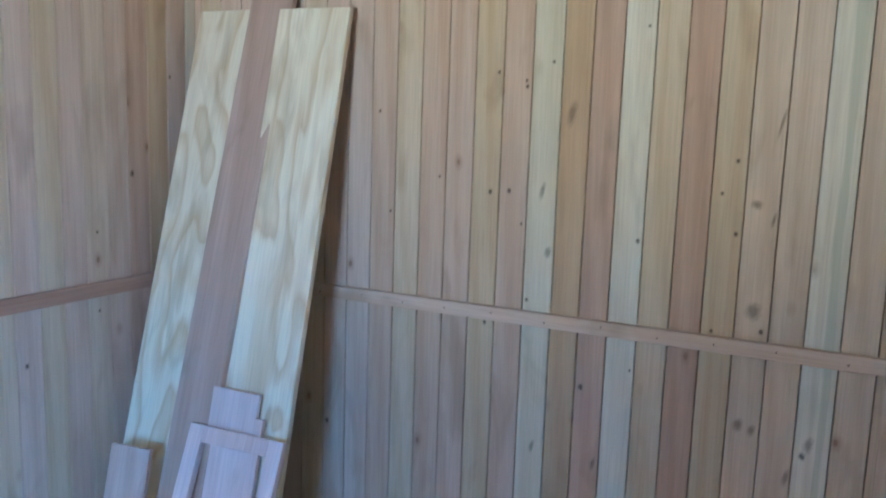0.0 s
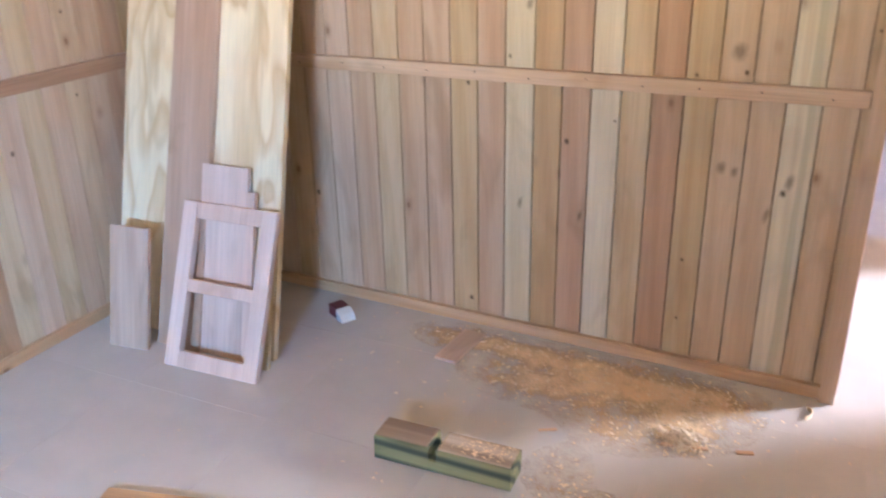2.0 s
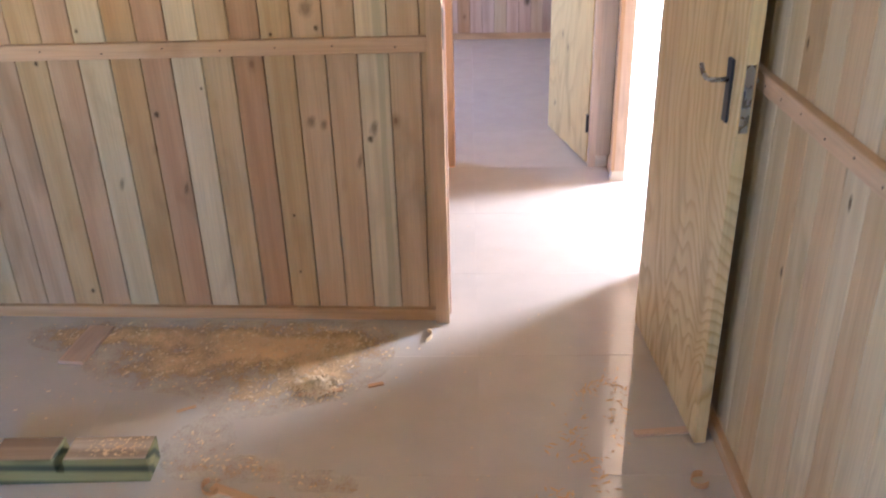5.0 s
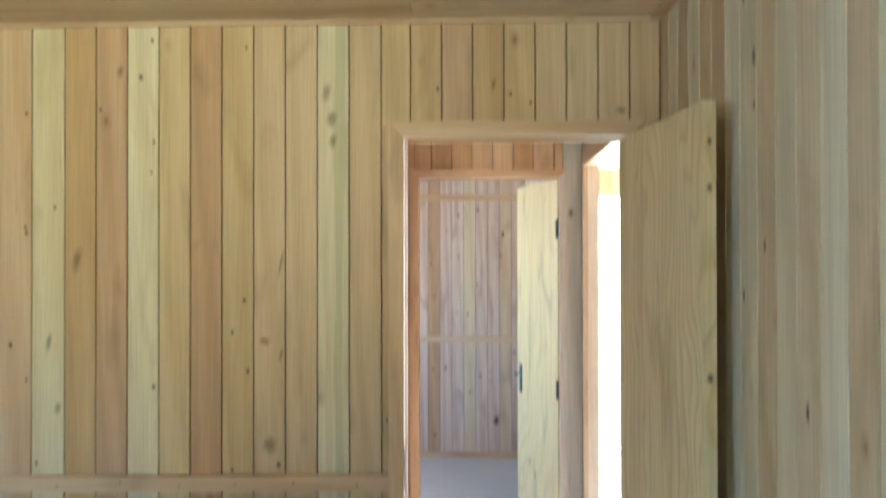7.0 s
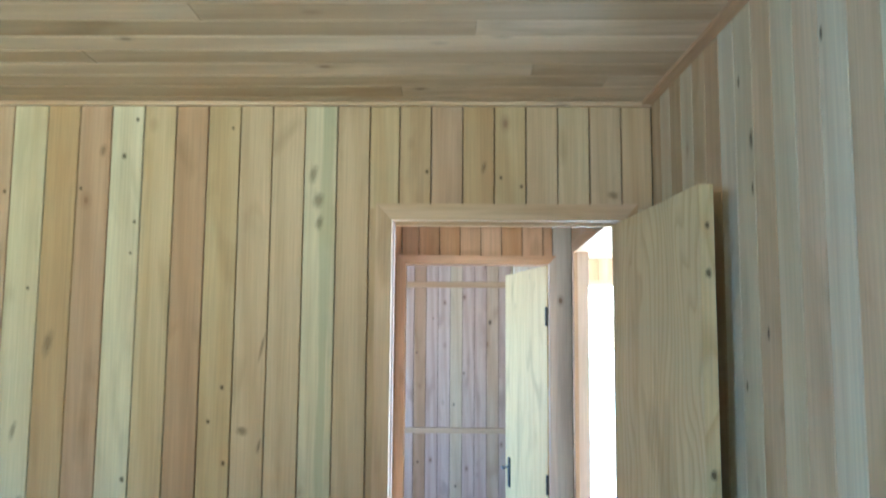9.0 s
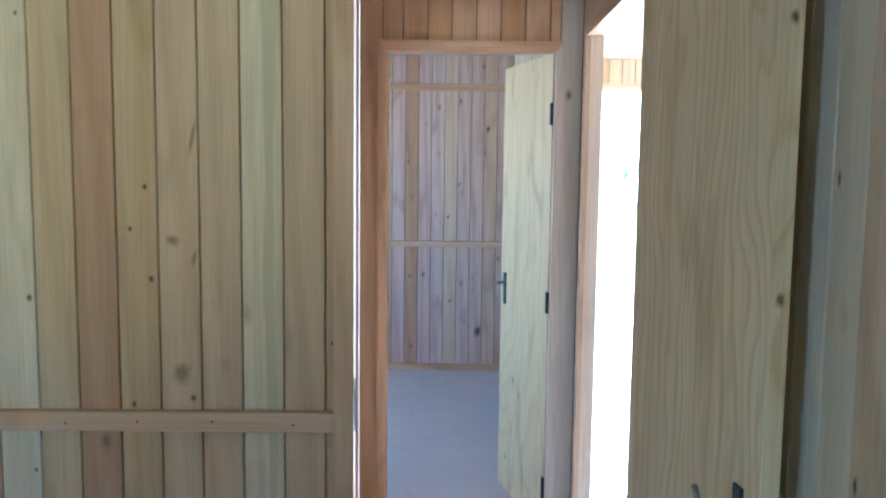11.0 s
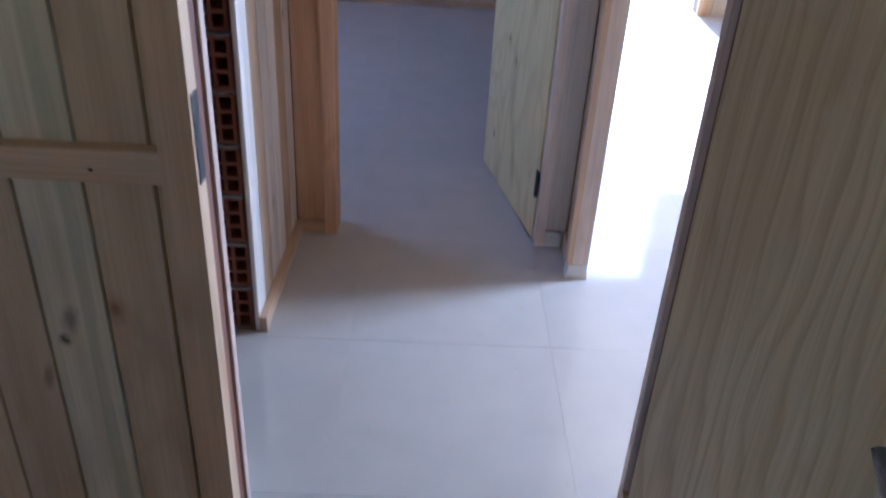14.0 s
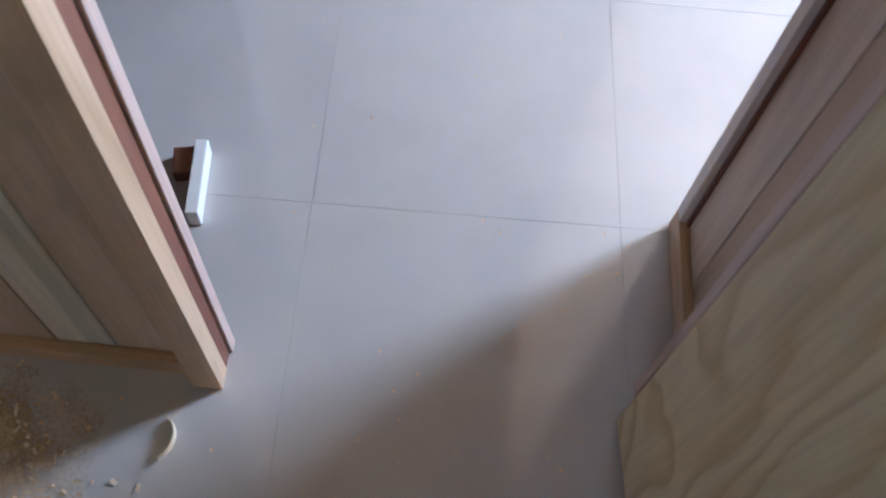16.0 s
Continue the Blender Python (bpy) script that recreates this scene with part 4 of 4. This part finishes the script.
# ---- garden beyond the front doorway ----
def shrub(place, tall, seed):
    r = random.Random(seed)
    ob = empty_thing("shrub", place, "dark leafy shrub in the bright garden", "shrub", "garden shrubs")
    bm = bmesh.new()
    tips = []
    for _ in range(9):
        a, lean = r.uniform(0, math.tau), r.uniform(0.1, 0.55)
        pts = [Vector((0, 0, 0)), Vector((math.cos(a) * lean * tall * 0.4, math.sin(a) * lean * tall * 0.4, tall * 0.45)), Vector((math.cos(a) * lean * tall, math.sin(a) * lean * tall, tall * r.uniform(0.7, 1)))]
        tube(bm, pts, 0.015 * tall, 5)
        tips += pts[1:]
    part("stems", bm, BARK, ob)
    bm = bmesh.new()
    for _ in range(900):
        t = r.choice(tips)
        p = t + Vector((r.gauss(0, 0.16), r.gauss(0, 0.16), r.gauss(0, 0.13))) * tall
        p.z = max(0.03, p.z)
        d1 = Vector((r.uniform(-1, 1), r.uniform(-1, 1), r.uniform(-1, 1))).normalized() * 0.05 * tall
        d2 = d1.orthogonal().normalized() * 0.022 * tall
        bm.faces.new([bm.verts.new(q) for q in (p - d1, p + d2, p + d1, p - d2)])
    part("leaves", bm, LEAF, ob)


shrub((15.4, 75.0, -0.15), 1.7, 1)
shrub((17.2, 76.0, -0.15), 1.9, 2)
shrub((6.7, 27.5, -0.15), 0.7, 3)

# ---- boards of the walls ----
# the boards of the north wall, from the door towards the corner, and their tones
NORTH_TONES = "tsttcrcgrtgpcppcpppcpcppcpc"
edges = [0.642 - 0.0998 * k for k in range(11)]
while edges[-1] - 0.105 > WEST + 0.03:
    edges.append(edges[-1] - 0.105)
edges.append(WEST - 0.01)
clad(wall_north, NORTH + T, "x", -1, [(a, b, 0, ROOF) for b, a in zip(edges, edges[1:])], NORTH_TONES)
clad(wall_north, NORTH + T, "x", -1, [(edges[0], DOOR_L - 0.03, 0, DOOR_H + 0.04)], "t")
over = [edges[0]] + [0.733 + 0.0963 * k for k in range(8)] + [EAST]
clad(wall_north, NORTH + T, "x", -1, [(a, b, DOOR_H + 0.04, ROOF) for a, b in zip(over, over[1:])], "ctrtctctt")
clad(wall_north, NORTH + T, "x", -1, [(DOOR_R + 0.03, EAST, 0, DOOR_H + 0.04)])
clad(wall_east, EAST + T, "y", -1, rows_between(SOUTH, NORTH, 0, ROOF, 2.065), "cggcgcgccggcgcgtcgcggcgcgccggcgcgcggcgcgcggtcgcgcggcgc")
wr = rows_between(SOUTH, NORTH, 0, ROOF, 2.0)
clad(wall_west, WEST - T, "y", 1, [r for r in wr if r[1] < WW_S or r[0] > WW_N])
sr = rows_between(WEST, EAST, 0, ROOF, 0.0)
clad(wall_south, SOUTH - T, "x", 1, [r for r in sr if r[1] < SW_L or r[0] > SW_R])
# boards w carry bounced light in their pale colour
clad(hall_wall_west, HALL_W - T, "y", 1, rows_between(3.79, HALL_N, 0, ROOF, 3.79), "wpwwpwww")
clad(hall_wall_north, HALL_N + T, "x", -1, [(HALL_W, FDOOR_L - 0.02, 0, ROOF), (FDOOR_R + 0.02, HALL_EN, 0, ROOF)], "ow")
clad(hall_wall_north, HALL_N + T, "x", -1, rows_between(FDOOR_L - 0.02, FDOOR_R + 0.02, FDOOR_H + 0.02, ROOF, 0.72), "oooooooo")
clad(hall_wall_east, HALL_E + T, "y", -1, [(2.90, 3.02, 0, ROOF), (3.02, 3.08, 0, ROOF), (3.08, OPEN_S - 0.02, 0, ROOF)], "ppp")
clad(hall_wall_east, HALL_EN + T, "y", -1, [(OPEN_N + 0.02, OPEN_N + 0.11, 0, ROOF), (OPEN_N + 0.11, HALL_N, 0, ROOF)], "tt")
clad(hall_wall_east, HALL_EN + T, "y", -1, rows_between(OPEN_S - 0.02, OPEN_N + 0.02, OPEN_H + 0.02, ROOF, 3.3))
clad(back_wall_north, BACK_N + T, "x", -1, rows_between(-0.5, BACK_E, 0, ROOF, 0.643), "llllclrllplrllcllplcrllp")
clad(back_wall_east, BACK_E + T, "y", -1, rows_between(4.47, BACK_N, 0, ROOF, 4.5))
clad(live_wall_north, LIVE_N + T, "x", -1, [(LDOOR_R + 0.0, LDOOR_R + 0.10, 0, ROOF)] + rows_between(LDOOR_R + 0.10, LIVE_E, 0, ROOF, LDOOR_R + 0.1))
clad(live_wall_north, LIVE_N + T, "x", -1, rows_between(LIVE_W, LDOOR_R, LDOOR_H, ROOF, 1.7))

# ---- floor tiles ----
# laid two degrees out of line with the walls
STEP, JOINT = 0.582, 0.0009
bm = bmesh.new()
h = STEP / 2 - JOINT / 2
add_box(bm, (-h, -h, -0.002), (h, h, 0.0), 0.0003)
tile_mesh = finish("tile", bm, TILE)
lay = pose(1.382, 3.216, 0, 0, 0, 2.0)
for i in range(-7, 6):
    for j in range(-10, 9):
        m = lay @ Matrix.Translation(((i + 0.5) * STEP, (j + 0.5) * STEP, 0.0))
        if WEST - 0.3 < m.translation.x < LIVE_E + 0.3 and SOUTH - 0.3 < m.translation.y < LIVE_N + 0.3:
            part("tile", tile_mesh, None, floor, m=m)

# ---- knots of single boards ----
def knot_disc(name, inner, outer, strength):
    m, nt, bsdf = material(name)
    co = nt.nodes.new("ShaderNodeTexCoord").outputs["Object"]
    far = nt.nodes.new("ShaderNodeVectorMath")
    far.operation = "LENGTH"
    nt.links.new(co, far.inputs[0])
    wob = texture(nt, "ShaderNodeTexNoise", co, 2.6, Detail=2.0)
    radius = math_node(nt, "ADD", far.outputs["Value"], math_node(nt, "MULTIPLY", math_node(nt, "SUBTRACT", wob.outputs["Fac"], 0.5), 0.6))
    nt.links.new(mixed(nt, "MIX", ramp(nt, radius, [(0.15, 0.0), (0.6, 1.0)]), inner, outer), bsdf.inputs["Base Color"])
    nt.links.new(ramp(nt, radius, [(0.3, strength), (0.5, strength * 0.5), (0.85, 0.0)]), bsdf.inputs["Alpha"])
    bsdf.inputs["Roughness"].default_value = 0.55
    bm = bmesh.new()
    bmesh.ops.create_circle(bm, cap_ends=True, segments=16, radius=1.0, matrix=pose(0, 0, 0, 90))
    return finish("knot", bm, m)


knot_mesh = knot_disc("knot_wood", (0.07, 0.035, 0.018), (0.40, 0.24, 0.12), 0.72)
whorl_mesh = knot_disc("whorl_wood", (0.30, 0.175, 0.085), (0.46, 0.30, 0.17), 0.42)
wall_planks = {w: [o for o in w.children if o.name.startswith("plank")] for w in (wall_north, wall_east, wall_west, back_wall_north)}


def knot(wall, across, z, wide, high, tilt=0.0, mesh=knot_mesh):
    """A knot on the board of the wall that stands there."""
    axis = 1 if wall in (wall_east, wall_west) else 0
    fit = [p for p in wall_planks[wall] if p.matrix_basis.translation.z <= z]
    board = min(fit, key=lambda p: abs(p.matrix_basis.translation[axis] - across))
    shift = across - board.matrix_basis.translation[axis]
    if axis == 1:
        shift = shift if wall is wall_west else -shift
    shift = max(-0.036, min(0.036, shift))
    part("knot", mesh, None, board, m=pose(shift, -THICK - 0.0004, z - board.matrix_basis.translation.z, 0, tilt, 0) @ Matrix.Diagonal((wide, 1, high, 1)))


for x, z, w in ((-0.576, 1.808, 9), (-0.481, 1.781, 8), (-1.057, 1.667, 9), (-0.986, 1.303, 8), (-0.599, 1.402, 12), (-0.528, 1.41, 12), (-0.8, 1.443, 8), (-0.467, 1.3, 7),
                (-0.072, 1.28, 11), (0.321, 1.04, 11), (0.176, 1.45, 8), (0.225, 1.33, 10), (0.214, 1.55, 9), (-0.601, 0.938, 11), (-0.453, 1.04, 9), (-0.063, 0.852, 7),
                (0.469, 0.678, 15), (0.186, 0.404, 8), (0.186, 0.184, 7), (-1.28, 0.436, 15), (-0.234, 0.766, 14), (-0.594, 0.1, 12), (-0.077, 2.364, 9), (-0.113, 2.249, 12),
                (0.22, 2.338, 7), (0.82, 2.204, 9), (1.042, 2.186, 8), (1.104, 2.159, 8), (-0.387, 1.842, 8), (-0.467, 1.762, 10), (-0.072, 2.046, 8), (-0.08, 1.95, 7),
                (-0.464, 2.138, 9), (-0.253, 2.148, 8), (0.176, 1.022, 9), (0.659, 1.18, 7)):
    knot(wall_north, x, z, w / 1000, w / 780)
for x, z, w, h in ((0.294, 1.10, 34, 42), (0.278, 0.738, 22, 32), (0.319, 0.728, 17, 28), (-0.316, 1.676, 22, 60), (-0.406, 1.418, 13, 45), (-0.4, 0.52, 12, 36), (0.336, 1.667, 7, 70),
                   (0.278, 1.423, 26, 20), (0.338, 1.38, 8, 34), (0.471, 2.194, 20, 46), (0.488, 2.113, 26, 38), (-0.179, 2.267, 16, 30), (0.99, 2.217, 11, 30), (1.381, 2.133, 26, 18),
                   (0.438, 0.6, 14, 44), (0.483, 0.715, 20, 40), (-0.376, 1.212, 18, 30), (-0.176, 0.504, 12, 36), (0.492, 2.045, 18, 34)):
    knot(wall_north, x, z, w / 1000, h / 1000, 12, whorl_mesh)
for y, z, w in ((2.139, 2.256, 9), (1.757, 2.219, 9), (2.071, 2.009, 9), (2.144, 1.599, 8), (2.022, 1.707, 9), (2.075, 2.113, 14), (1.82, 1.40, 12), (1.725, 0.941, 11), (2.044, 1.164, 9), (1.976, 0.661, 10)):
    knot(wall_east, y, z, w / 1000, w / 400)
for y, z, w in ((2.504, 1.398, 16), (2.345, 1.187, 9), (2.036, 0.745, 12), (2.346, 0.887, 8), (2.702, 1.775, 9)):
    knot(wall_west, y, z, w / 1000, w / 700)
for x, z, w in ((1.171, 1.869, 22), (0.875, 1.197, 13), (0.565, 1.618, 11), (1.114, 0.307, 40), (0.583, 0.734, 13), (0.891, 0.544, 12), (0.70, 1.9, 10), (0.95, 1.45, 12)):
    knot(back_wall_north, x, z, w / 1000, w / 600, 10)

# knots in the edge of the open door
edge_panel = [o for o in bpy.data.objects["door_leaf"].children if o.name.startswith("panel")][0]
for z, w in ((1.945, 9), (1.84, 11), (1.41, 12)):
    part("knot", knot_mesh, None, edge_panel, m=pose(0.668 + 0.0004, 0.017, z, 0, 0, 90) @ Matrix.Diagonal((w / 1000, 1, w / 650, 1)))
